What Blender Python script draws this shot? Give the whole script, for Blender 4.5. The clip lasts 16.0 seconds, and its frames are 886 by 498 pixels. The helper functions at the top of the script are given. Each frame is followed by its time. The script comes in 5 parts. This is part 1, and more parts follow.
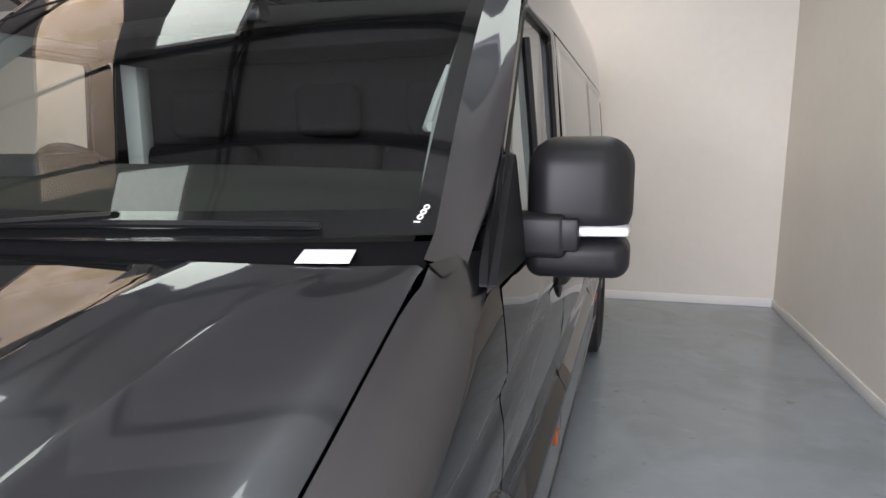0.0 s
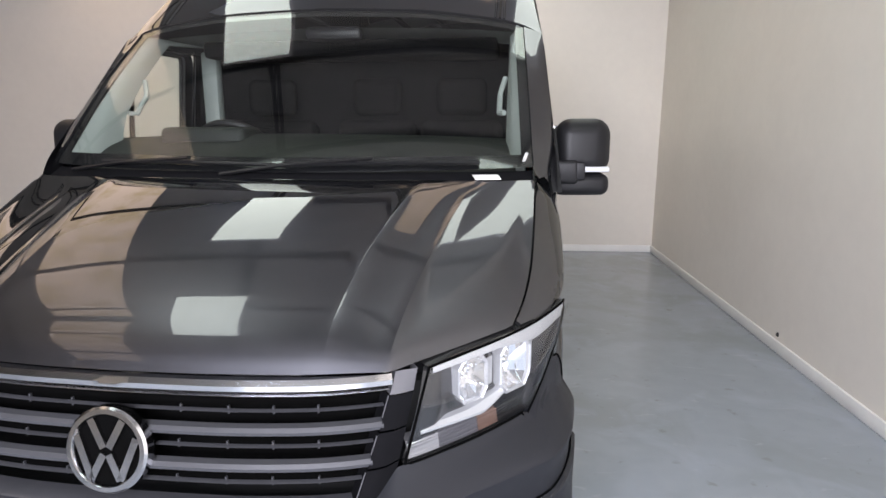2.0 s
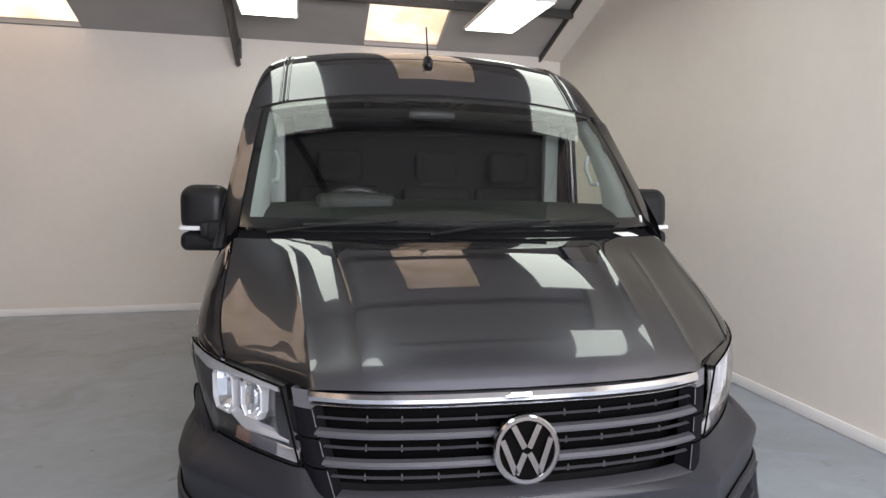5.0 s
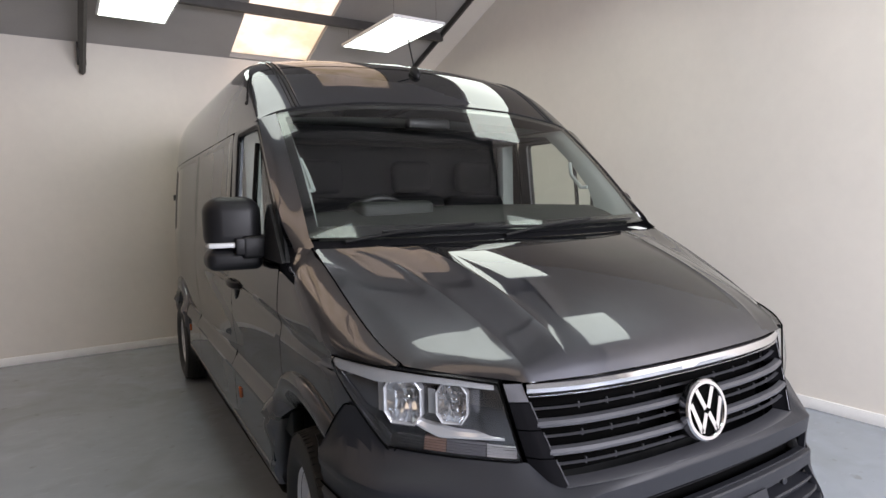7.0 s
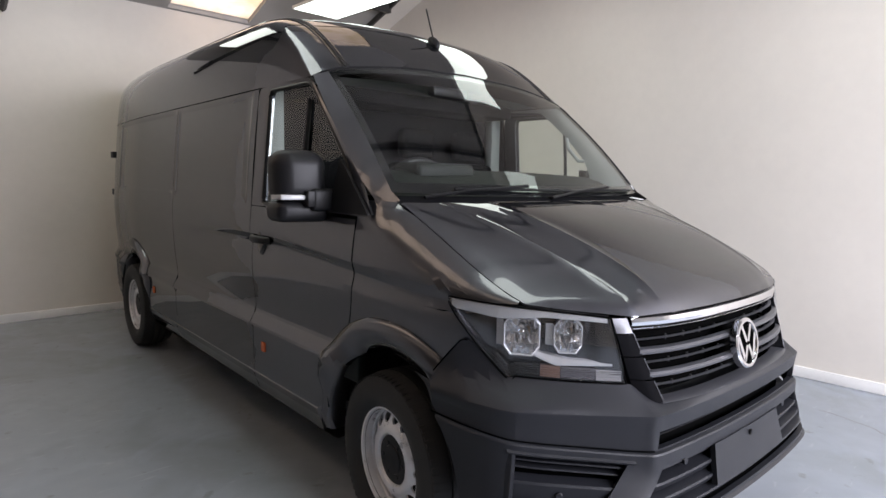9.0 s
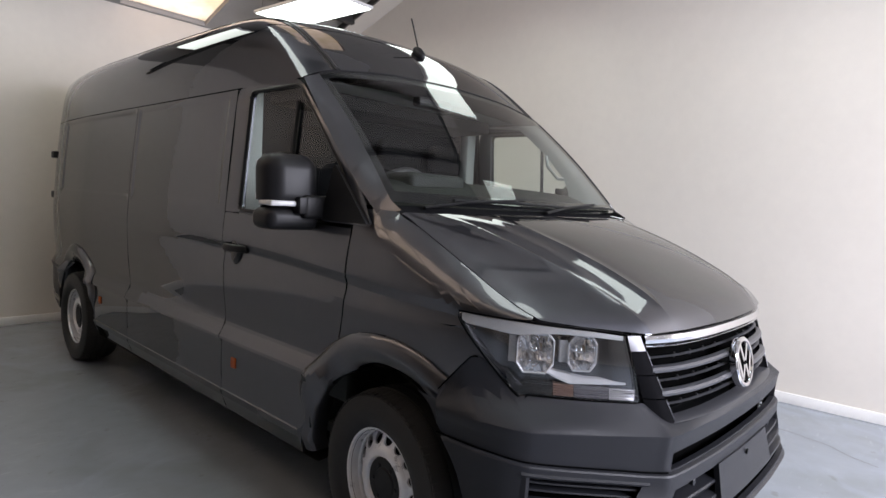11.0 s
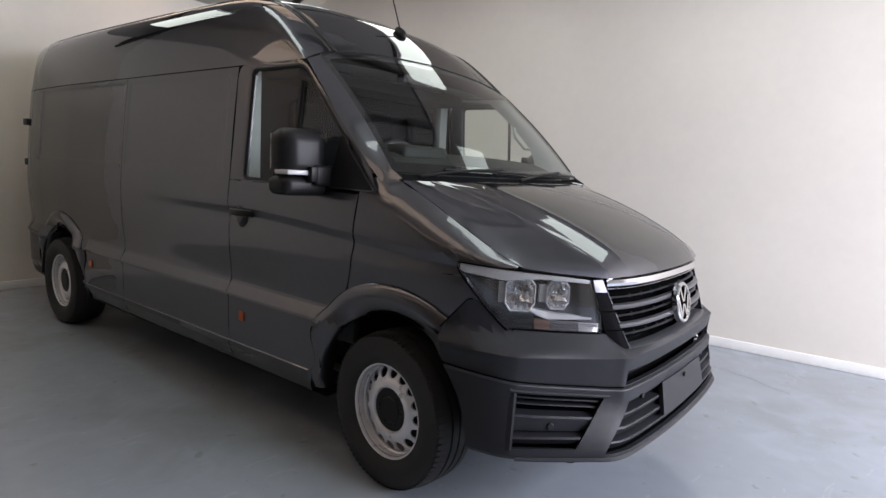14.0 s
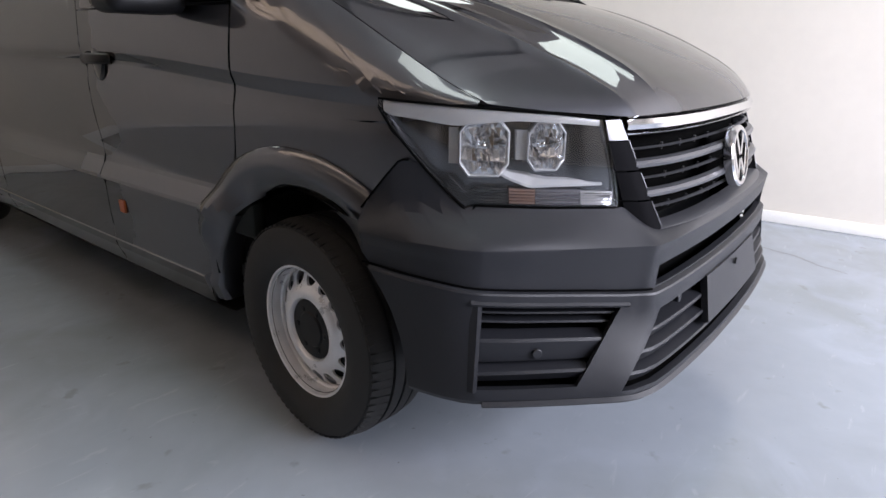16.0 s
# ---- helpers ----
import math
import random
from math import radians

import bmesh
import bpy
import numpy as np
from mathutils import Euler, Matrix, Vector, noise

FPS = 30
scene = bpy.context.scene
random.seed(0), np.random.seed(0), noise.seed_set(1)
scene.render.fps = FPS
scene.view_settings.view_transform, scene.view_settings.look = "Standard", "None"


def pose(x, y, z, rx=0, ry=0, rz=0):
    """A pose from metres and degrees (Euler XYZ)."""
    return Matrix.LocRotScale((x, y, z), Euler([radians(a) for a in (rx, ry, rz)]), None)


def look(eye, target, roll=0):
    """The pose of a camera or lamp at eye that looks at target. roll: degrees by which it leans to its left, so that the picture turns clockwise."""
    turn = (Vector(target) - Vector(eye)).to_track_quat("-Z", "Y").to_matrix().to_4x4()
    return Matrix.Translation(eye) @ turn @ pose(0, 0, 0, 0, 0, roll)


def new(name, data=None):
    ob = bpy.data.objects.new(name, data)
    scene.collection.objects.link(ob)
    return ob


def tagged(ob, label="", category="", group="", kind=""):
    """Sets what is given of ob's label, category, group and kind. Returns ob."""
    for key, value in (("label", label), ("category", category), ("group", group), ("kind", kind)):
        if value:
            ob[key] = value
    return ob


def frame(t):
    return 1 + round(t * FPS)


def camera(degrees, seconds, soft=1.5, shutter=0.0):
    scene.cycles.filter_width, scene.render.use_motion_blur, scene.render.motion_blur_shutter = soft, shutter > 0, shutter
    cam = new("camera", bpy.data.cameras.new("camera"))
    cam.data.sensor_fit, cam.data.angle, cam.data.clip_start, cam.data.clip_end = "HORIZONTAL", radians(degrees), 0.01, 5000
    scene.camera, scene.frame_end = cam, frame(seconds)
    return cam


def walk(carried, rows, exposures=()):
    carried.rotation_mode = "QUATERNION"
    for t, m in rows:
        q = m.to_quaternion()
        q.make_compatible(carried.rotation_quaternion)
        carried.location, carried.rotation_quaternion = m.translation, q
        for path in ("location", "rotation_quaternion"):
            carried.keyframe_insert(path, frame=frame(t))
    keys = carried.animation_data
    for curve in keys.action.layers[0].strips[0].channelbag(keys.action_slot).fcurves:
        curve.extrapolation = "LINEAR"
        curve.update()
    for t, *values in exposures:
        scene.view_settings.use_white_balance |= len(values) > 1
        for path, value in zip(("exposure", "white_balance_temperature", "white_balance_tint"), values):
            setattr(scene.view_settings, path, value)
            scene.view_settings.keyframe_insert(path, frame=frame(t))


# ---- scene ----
cam = camera(73.29, 16.0)
PATH = [
    (0, 1.2232, 0.1597, 1.5691, 18.181, -9.814, -0.391),
    (0.5, 1.1741, -0.1795, 1.5868, 18.051, -10.887, 0.843),
    (1, 1.1534, -0.4806, 1.5604, 16.460, -13.533, -2.001),
    (1.5, 1.0250, -0.7673, 1.5534, 11.080, -12.052, -1.364),
    (2, 0.8471, -0.9941, 1.5719, 7.081, -11.974, -0.015),
    (2.5, 0.7405, -1.2562, 1.5523, 2.398, -12.780, -0.487),
    (3, 0.5667, -1.4369, 1.5663, -2.270, -12.459, 3.458),
    (3.5, 0.2824, -1.5318, 1.5736, -5.808, -13.943, -0.425),
    (4, 0.0263, -1.4658, 1.5707, -9.086, -10.939, -2.110),
    (4.5, -0.2443, -1.4335, 1.6164, -10.885, -6.878, -0.026),
    (4.7, -0.3551, -1.4394, 1.6177, -9.750, -6.503, 0.666),
    (6.8, -1.4527, -1.1063, 1.5328, -27.714, -4.455, -0.935),
    (7, -1.5794, -1.0878, 1.5439, -29.885, -4.473, -1.397),
    (7.5, -1.7788, -0.9414, 1.5063, -31.921, -5.253, -2.436),
    (8, -1.9220, -0.7364, 1.4621, -37.233, -4.011, -0.179),
    (8.5, -2.1627, -0.7195, 1.4635, -38.789, -3.676, 1.121),
    (9, -2.3067, -0.8301, 1.4719, -41.161, -6.540, 1.150),
    (9.2, -2.2228, -0.8879, 1.4620, -39.623, -7.011, 0.961),
    (11.3, -2.4712, -0.5662, 1.4347, -47.483, -4.619, 3.267),
    (11.5, -2.5150, -0.5543, 1.4612, -47.404, -4.891, 3.070),
    (12, -2.7272, -0.6121, 1.4589, -48.878, -4.592, 2.028),
    (12.5, -2.8649, -0.6983, 1.4770, -49.728, -6.274, 2.942),
    (13, -2.8946, -0.7378, 1.4476, -51.380, -6.501, 3.830),
    (13.5, -2.8754, -0.7417, 1.4524, -53.594, -7.128, 2.725),
    (14, -2.8364, -0.7306, 1.4420, -51.876, -7.651, 3.163),
    (14.5, -2.7092, -0.6921, 1.4379, -50.713, -11.326, 2.391),
    (15, -2.4922, -0.6385, 1.3817, -47.370, -12.105, 2.257),
    (15.5, -2.2403, -0.5159, 1.2679, -50.965, -16.145, -1.902),
    (16, -2.0165, -0.3706, 1.1986, -51.535, -18.644, 0.531),
]
EXPOSURES = [(0, -0.70, 8100, 28), (2, -0.70, 8100, 28), (4.5, -0.84, 8300, 28), (9, -0.80, 8000, 29), (12.5, -0.86, 7900, 29), (14.5, -0.96, 7900, 29), (16, -0.62, 7900, 29)]
walk(cam, [(t, pose(x, y, z, 90 + pitch, 0, yaw) @ pose(0, 0, 0, 0, 0, roll)) for t, x, y, z, yaw, pitch, roll in PATH], EXPOSURES)

# ---- world and light ----
world = bpy.data.worlds.new("world")
scene.world = world
world.use_nodes = True
wn = world.node_tree.nodes
sky = wn.new("ShaderNodeTexSky")
sky.sky_type = "NISHITA"
sky.sun_disc = False
sky.sun_elevation, sky.sun_rotation = radians(60), radians(24)
world.node_tree.links.new(sky.outputs[0], wn["Background"].inputs[0])
wn["Background"].inputs[1].default_value = 0.15
sun = new("sun", bpy.data.lights.new("sun", "SUN"))
sun.data.energy, sun.data.angle, sun.data.color = 5.0, radians(0.5), (1.0, 0.93, 0.82)
sun.matrix_world = look((4, 9, 17.4), (0, 0, 0))
door_light = new("doorway_daylight", bpy.data.lights.new("doorway_daylight", "AREA"))
door_light.data.shape, door_light.data.size, door_light.data.size_y = "RECTANGLE", 3.6, 2.0
door_light.data.energy, door_light.data.color = 1250, (0.62, 0.80, 1.0)
door_light.matrix_world = look((0.75, -4.3, 2.5), (0.75, 0, 0.4))
LAMP_POWER = 7.5
for at, aim, size_x, size_y, watts in (((-3.9, 4.2, 5.2), (-3.9, 3.5, 3.6), 1.6, 6.0, 45), ((-3.6, -1.1, 6.1), (-3.6, -0.5, 4.6), 1.5, 3.2, 22), ((0.4, 5.2, 4.9), (0.4, 4.8, 3.9), 1.0, 3.2, 16)):
    roof_light = new("skylight_daylight", bpy.data.lights.new("skylight_daylight", "AREA"))
    roof_light.data.shape, roof_light.data.size, roof_light.data.size_y = "RECTANGLE", size_x, size_y
    roof_light.data.energy, roof_light.data.color = watts, (1.0, 0.97, 0.9)
    roof_light.matrix_world = look(at, aim)

# ---- materials ----
def material(name, color, rough=0.5, metal=0.0, coat=0.0, coat_rough=0.05, spec=0.5, vary=0.0, scale=8.0, bump=0.0, bump_scale=60.0, rough_vary=0.0, stretch=(1, 1, 1), fine=0.0):
    m = bpy.data.materials.new(name)
    m.use_nodes = True
    nt = m.node_tree
    b = nt.nodes["Principled BSDF"]
    b.inputs["Base Color"].default_value = (*color, 1)
    b.inputs["Roughness"].default_value = rough
    b.inputs["Metallic"].default_value = metal
    b.inputs["Coat Weight"].default_value = coat
    b.inputs["Coat Roughness"].default_value = coat_rough
    b.inputs["Specular IOR Level"].default_value = spec
    tc = nt.nodes.new("ShaderNodeTexCoord")
    mp = nt.nodes.new("ShaderNodeMapping")
    mp.inputs["Scale"].default_value = stretch
    nt.links.new(tc.outputs["Object"], mp.inputs["Vector"])
    if vary or rough_vary:
        n = nt.nodes.new("ShaderNodeTexNoise")
        n.inputs["Scale"].default_value, n.inputs["Detail"].default_value = scale, 6
        nt.links.new(mp.outputs[0], n.inputs["Vector"])
        n2 = nt.nodes.new("ShaderNodeTexNoise")
        n2.inputs["Scale"].default_value, n2.inputs["Detail"].default_value = scale * 14, 3
        nt.links.new(mp.outputs[0], n2.inputs["Vector"])
        mixf = nt.nodes.new("ShaderNodeMath")
        mixf.operation = "MULTIPLY_ADD"
        nt.links.new(n2.outputs[0], mixf.inputs[0])
        mixf.inputs[1].default_value = 0.35 + fine
        nt.links.new(n.outputs[0], mixf.inputs[2])
        if vary:
            r = nt.nodes.new("ShaderNodeMapRange")
            r.inputs["From Min"].default_value, r.inputs["From Max"].default_value = 0.4, 1.0
            r.inputs["To Min"].default_value, r.inputs["To Max"].default_value = 1 - vary, 1 + vary
            nt.links.new(mixf.outputs[0], r.inputs["Value"])
            mul = nt.nodes.new("ShaderNodeVectorMath")
            mul.operation = "SCALE"
            mul.inputs[0].default_value = color
            nt.links.new(r.outputs[0], mul.inputs["Scale"])
            nt.links.new(mul.outputs[0], b.inputs["Base Color"])
        if rough_vary:
            r2 = nt.nodes.new("ShaderNodeMapRange")
            r2.inputs["From Min"].default_value, r2.inputs["From Max"].default_value = 0.4, 1.0
            r2.inputs["To Min"].default_value, r2.inputs["To Max"].default_value = max(rough - rough_vary, 0.02), rough + rough_vary
            nt.links.new(mixf.outputs[0], r2.inputs["Value"])
            nt.links.new(r2.outputs[0], b.inputs["Roughness"])
    if bump:
        n3 = nt.nodes.new("ShaderNodeTexNoise")
        n3.inputs["Scale"].default_value, n3.inputs["Detail"].default_value = bump_scale, 4
        nt.links.new(mp.outputs[0], n3.inputs["Vector"])
        bp = nt.nodes.new("ShaderNodeBump")
        bp.inputs["Strength"].default_value, bp.inputs["Distance"].default_value = bump, 0.01
        nt.links.new(n3.outputs[0], bp.inputs["Height"])
        nt.links.new(bp.outputs[0], b.inputs["Normal"])
    return m


def emitter(name, color, strength):
    m = bpy.data.materials.new(name)
    m.use_nodes = True
    b = m.node_tree.nodes["Principled BSDF"]
    b.inputs["Base Color"].default_value = (*color, 1)
    b.inputs["Emission Color"].default_value = (*color, 1)
    b.inputs["Emission Strength"].default_value = strength
    return m


def glass_material(name, tint, rough=0.0):
    # clear sheet: straight transmission with a Fresnel-driven gloss
    m = bpy.data.materials.new(name)
    m.use_nodes = True
    nt = m.node_tree
    nt.nodes.remove(nt.nodes["Principled BSDF"])
    tr, gl, mix, lw, pw, ma = (nt.nodes.new(k) for k in ("ShaderNodeBsdfTransparent", "ShaderNodeBsdfGlossy", "ShaderNodeMixShader", "ShaderNodeLayerWeight", "ShaderNodeMath", "ShaderNodeMath"))
    tr.inputs[0].default_value = (*tint, 1)
    gl.inputs["Roughness"].default_value = rough
    # gloss rises from 5 % face-on to full at a grazing view
    lw.inputs["Blend"].default_value = 0.5
    pw.operation, ma.operation = "POWER", "MULTIPLY_ADD"
    pw.inputs[1].default_value = 5.0
    ma.inputs[1].default_value, ma.inputs[2].default_value = 0.94, 0.055
    nt.links.new(lw.outputs["Facing"], pw.inputs[0])
    nt.links.new(pw.outputs[0], ma.inputs[0])
    nt.links.new(ma.outputs[0], mix.inputs[0])
    nt.links.new(tr.outputs[0], mix.inputs[1])
    nt.links.new(gl.outputs[0], mix.inputs[2])
    nt.links.new(mix.outputs[0], nt.nodes["Material Output"].inputs[0])
    return m


M_PAINT = material("grey_metallic_paint", (0.090, 0.092, 0.103), 0.37, 1.0, 1.0, 0.006, spec=0.2, vary=0.05, scale=1.5, fine=0.2)
M_PAINT.node_tree.nodes["Principled BSDF"].inputs["Coat IOR"].default_value = 1.62
M_PAINT.node_tree.nodes["Principled BSDF"].inputs["Specular Tint"].default_value = (0.07, 0.07, 0.08, 1)
M_PLASTIC = material("textured_dark_plastic", (0.013, 0.014, 0.0175), 0.45, 0, spec=0.38, vary=0.06, scale=5, bump=0.12, bump_scale=500)
M_BLACK = material("black_plastic", (0.009, 0.009, 0.010), 0.45, 0, spec=0.25, vary=0.1, scale=20)
M_MATTE = material("matt_black_trim", (0.007, 0.007, 0.008), 0.7, 0, spec=0.02, vary=0.1, scale=20)
M_GLOSSBLACK = material("gloss_black", (0.008, 0.008, 0.009), 0.08, 0, vary=0.05)
M_DARK = material("dark_underbody", (0.008, 0.008, 0.008), 0.8, 0, vary=0.3, scale=10)
M_RUBBER = material("tyre_rubber", (0.016, 0.016, 0.016), 0.7, 0, vary=0.2, scale=12, bump=0.1, bump_scale=200)
M_STEEL = material("silver_wheel_paint", (0.72, 0.73, 0.75), 0.32, 0.4, vary=0.08, scale=20, rough_vary=0.08)
M_CHROME = material("chrome", (0.74, 0.74, 0.75), 0.12, 1.0, vary=0.03)
M_BADGE = material("badge_chrome", (0.62, 0.62, 0.63), 0.16, 1.0, vary=0.04)
M_SATIN = material("satin_grey_bar", (0.12, 0.12, 0.13), 0.3, 0.3, vary=0.05)
M_SLAT = material("dark_satin_slat", (0.070, 0.071, 0.078), 0.34, 0.3, spec=0.5, vary=0.05)
# black without gloss: shade of gaps and openings, put into the colour
M_VOID = material("shade_black", (0.003, 0.003, 0.003), 0.9, 0, spec=0.0, vary=0.1)
M_GUIDE = material("pale_light_guide", (0.62, 0.62, 0.63), 0.22, 0.6, vary=0.05)
M_BEZEL = material("lamp_bezel", (0.13, 0.13, 0.135), 0.22, 0.9, vary=0.05)
M_RIB = material("clear_ribbed_lens", (0.60, 0.59, 0.60), 0.15, 0.7, vary=0.05)
M_GLASS = glass_material("window_glass", (0.89, 0.94, 0.90))
M_LENS = glass_material("headlight_lens", (0.93, 0.95, 0.96))
M_REFLECTOR = material("lamp_reflector", (0.90, 0.90, 0.91), 0.10, 0.95, vary=0.05)
M_LAMPBODY = material("lamp_housing", (0.018, 0.018, 0.02), 0.3, 0, vary=0.05)
M_AMBER = material("amber_lens", (0.24, 0.145, 0.115), 0.2, 0.4, vary=0.15)
M_RIBDIM = material("smoked_ribbed_lens", (0.24, 0.23, 0.25), 0.18, 0.7, vary=0.08)
M_MARKER = material("orange_marker_lens", (0.46, 0.09, 0.02), 0.15, 0, vary=0.08)
M_RED = material("red_lens", (0.35, 0.02, 0.015), 0.15, 0, vary=0.08)
M_CLEARWHITE = material("clear_white_lens", (0.52, 0.53, 0.53), 0.15, 0, vary=0.05)
M_CARD = material("white_card", (0.85, 0.85, 0.83), 0.6, 0, vary=0.02)
M_DASH = material("dashboard_grain", (0.014, 0.0165, 0.015), 0.6, 0, spec=0.2, vary=0.1, scale=3)
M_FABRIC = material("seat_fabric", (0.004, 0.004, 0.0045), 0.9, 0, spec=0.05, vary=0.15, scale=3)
M_TRIM = material("pale_cab_trim", (0.22, 0.25, 0.235), 0.7, 0, vary=0.05)
M_WALL = material("white_wall_paint", (0.72, 0.665, 0.600), 0.75, 0, spec=0.3, vary=0.055, scale=0.9, bump=0.05, bump_scale=25)
# dim, warm light of the hall's west end, put into the wall colour
M_WEST = material("west_wall_dim_tone", (0.26, 0.185, 0.125), 0.8, 0, spec=0.2, vary=0.08, scale=1.5)
M_SKIRT = material("white_skirting", (0.80, 0.78, 0.75), 0.5, 0, vary=0.06, scale=4)
M_CEIL = material("roof_lining", (0.36, 0.345, 0.33), 0.6, 0, vary=0.06, scale=3)
M_IRON = material("dark_steel", (0.045, 0.042, 0.04), 0.5, 0.2, vary=0.2, scale=12)
M_FLOOR = material("painted_floor", (0.255, 0.288, 0.320), 0.16, 0, spec=0.55, vary=0.08, scale=0.6, fine=0.15, rough_vary=0.07)
# stains, scuffs and specks in the floor paint
nt = M_FLOOR.node_tree
fb = nt.nodes["Principled BSDF"]
col = fb.inputs["Base Color"].links[0].from_socket
tcf = nt.nodes.new("ShaderNodeTexCoord")


def floor_layer(col, scale, lo, hi, tint, amount, detail=4.0, distort=0.0, stretch=(1, 1, 1)):
    mp = nt.nodes.new("ShaderNodeMapping")
    mp.inputs["Scale"].default_value = stretch
    n = nt.nodes.new("ShaderNodeTexNoise")
    n.inputs["Scale"].default_value, n.inputs["Detail"].default_value, n.inputs["Distortion"].default_value = scale, detail, distort
    r = nt.nodes.new("ShaderNodeMapRange")
    r.inputs["From Min"].default_value, r.inputs["From Max"].default_value = lo, hi
    r.inputs["To Min"].default_value, r.inputs["To Max"].default_value = 0.0, amount
    m = nt.nodes.new("ShaderNodeMix")
    m.data_type = "RGBA"
    nt.links.new(tcf.outputs["Object"], mp.inputs["Vector"])
    nt.links.new(mp.outputs[0], n.inputs["Vector"])
    nt.links.new(n.outputs[0], r.inputs["Value"])
    nt.links.new(r.outputs[0], m.inputs["Factor"])
    nt.links.new(col, m.inputs["A"])
    m.inputs["B"].default_value = (*tint, 1)
    return m.outputs["Result"]


col = floor_layer(col, 1.3, 0.48, 0.66, (0.195, 0.220, 0.228), 0.55, 6, 0.8)
col = floor_layer(col, 2.2, 0.54, 0.70, (0.305, 0.350, 0.410), 0.40, 6, 1.2)
col = floor_layer(col, 9.0, 0.66, 0.74, (0.17, 0.18, 0.18), 0.55, 3)
col = floor_layer(col, 2.4, 0.64, 0.70, (0.46, 0.49, 0.52), 0.16, 6, 2.5, (1, 4, 1))
col = floor_layer(col, 55.0, 0.74, 0.78, (0.10, 0.10, 0.10), 0.6, 2)
nt.links.new(col, fb.inputs["Base Color"])
M_LED = emitter("led_panel", (0.72, 0.98, 1.0), LAMP_POWER)
M_ALU = material("lamp_frame_white", (0.8, 0.8, 0.8), 0.5, 0, vary=0.03)
M_GROUND = material("asphalt_yard", (0.16, 0.16, 0.16), 0.9, 0, vary=0.2, scale=3)

# translucent roof sheet with old stains
M_SKYLIGHT = bpy.data.materials.new("translucent_roof_sheet")
M_SKYLIGHT.use_nodes = True
nt = M_SKYLIGHT.node_tree
nt.nodes.remove(nt.nodes["Principled BSDF"])
tl = nt.nodes.new("ShaderNodeBsdfTranslucent")
nz = nt.nodes.new("ShaderNodeTexNoise")
nz.inputs["Scale"].default_value, nz.inputs["Detail"].default_value = 2.2, 5
rp = nt.nodes.new("ShaderNodeValToRGB")
rp.color_ramp.elements[0].position, rp.color_ramp.elements[0].color = 0.36, (0.78, 0.74, 0.56, 1)
rp.color_ramp.elements[1].position, rp.color_ramp.elements[1].color = 0.56, (1.0, 0.97, 0.90, 1)
tcs = nt.nodes.new("ShaderNodeTexCoord")
nt.links.new(tcs.outputs["Object"], nz.inputs["Vector"])
nt.links.new(nz.outputs[0], rp.inputs[0])
nt.links.new(rp.outputs[0], tl.inputs[0])
nt.links.new(tl.outputs[0], nt.nodes["Material Output"].inputs[0])


# ---- mesh helpers ----
def finish(name, me, mat, parent=None, label="", smooth=True, angle=35):
    if mat:
        me.materials.append(mat)
    if smooth:
        for p in me.polygons:
            p.use_smooth = True
        me.set_sharp_from_angle(angle=radians(angle))
    ob = new(name, me)
    if parent:
        ob.parent = parent
    if label:
        ob["label"] = label
    return ob


def part(name, bm, mat, parent=None, label="", smooth=True, angle=35):
    me = bpy.data.meshes.new(name)
    bmesh.ops.recalc_face_normals(bm, faces=bm.faces)
    bm.to_mesh(me)
    bm.free()
    return finish(name, me, mat, parent, label, smooth, angle)


def thing(name, label, category, group="", kind="", at=(0, 0, 0)):
    e = new(name)
    e.empty_display_size = 0.2
    e.location = at
    return tagged(e, label, category, group, kind)


def bm_box(bm, lo, hi, bevel=0.0, seg=2):
    r = bmesh.ops.create_cube(bm, size=1.0)
    lo, hi = Vector(lo), Vector(hi)
    for v in r["verts"]:
        v.co = Vector(((lo[i] + hi[i]) / 2 + v.co[i] * (hi[i] - lo[i]) for i in range(3)))
    if bevel:
        es = list({e for v in r["verts"] for e in v.link_edges})
        bmesh.ops.bevel(bm, geom=es, offset=bevel, segments=seg, affect="EDGES", profile=0.5)
    return bm


def box(name, lo, hi, mat, parent=None, label="", bevel=0.0, seg=2):
    return part(name, bm_box(bmesh.new(), lo, hi, bevel, seg), mat, parent, label)


def grid_bm(P, thick=0.0, skip=None, inward=None, closed_u=False):
    # P: rows of points; thick: solid sheet, its second face moved along -normal
    P = np.asarray(P, float)
    n, m = P.shape[:2]
    bm = bmesh.new()
    V = [[bm.verts.new(P[i, j]) for j in range(m)] for i in range(n)]
    for i in range(n if closed_u else n - 1):
        for j in range(m - 1):
            if skip is None or not skip(i, j):
                q = [V[i][j], V[(i + 1) % n][j], V[(i + 1) % n][j + 1], V[i][j + 1]]
                try:
                    bm.faces.new(q)
                except ValueError:
                    pass
    bmesh.ops.remove_doubles(bm, verts=bm.verts, dist=0.0004)
    bmesh.ops.dissolve_degenerate(bm, edges=bm.edges, dist=0.0002)
    loose = [v for v in bm.verts if not v.link_faces]
    bmesh.ops.delete(bm, geom=loose, context="VERTS")
    bmesh.ops.recalc_face_normals(bm, faces=bm.faces)
    if thick:
        c = Vector(inward)
        tot = sum(((f.calc_center_median() - c).dot(f.normal) * f.calc_area() for f in bm.faces))
        if tot < 0:
            bmesh.ops.reverse_faces(bm, faces=bm.faces)
        bm.normal_update()
        # folded flange along the open edges
        nrm = {tuple(round(c, 5) for c in v.co): v.normal.copy() for v in bm.verts}
        rim = [e for e in bm.edges if len(e.link_faces) == 1]
        made = bmesh.ops.extrude_edge_only(bm, edges=rim)["geom"]
        for v in made:
            if isinstance(v, bmesh.types.BMVert):
                v.co -= nrm[tuple(round(c, 5) for c in v.co)] * thick
    return bm


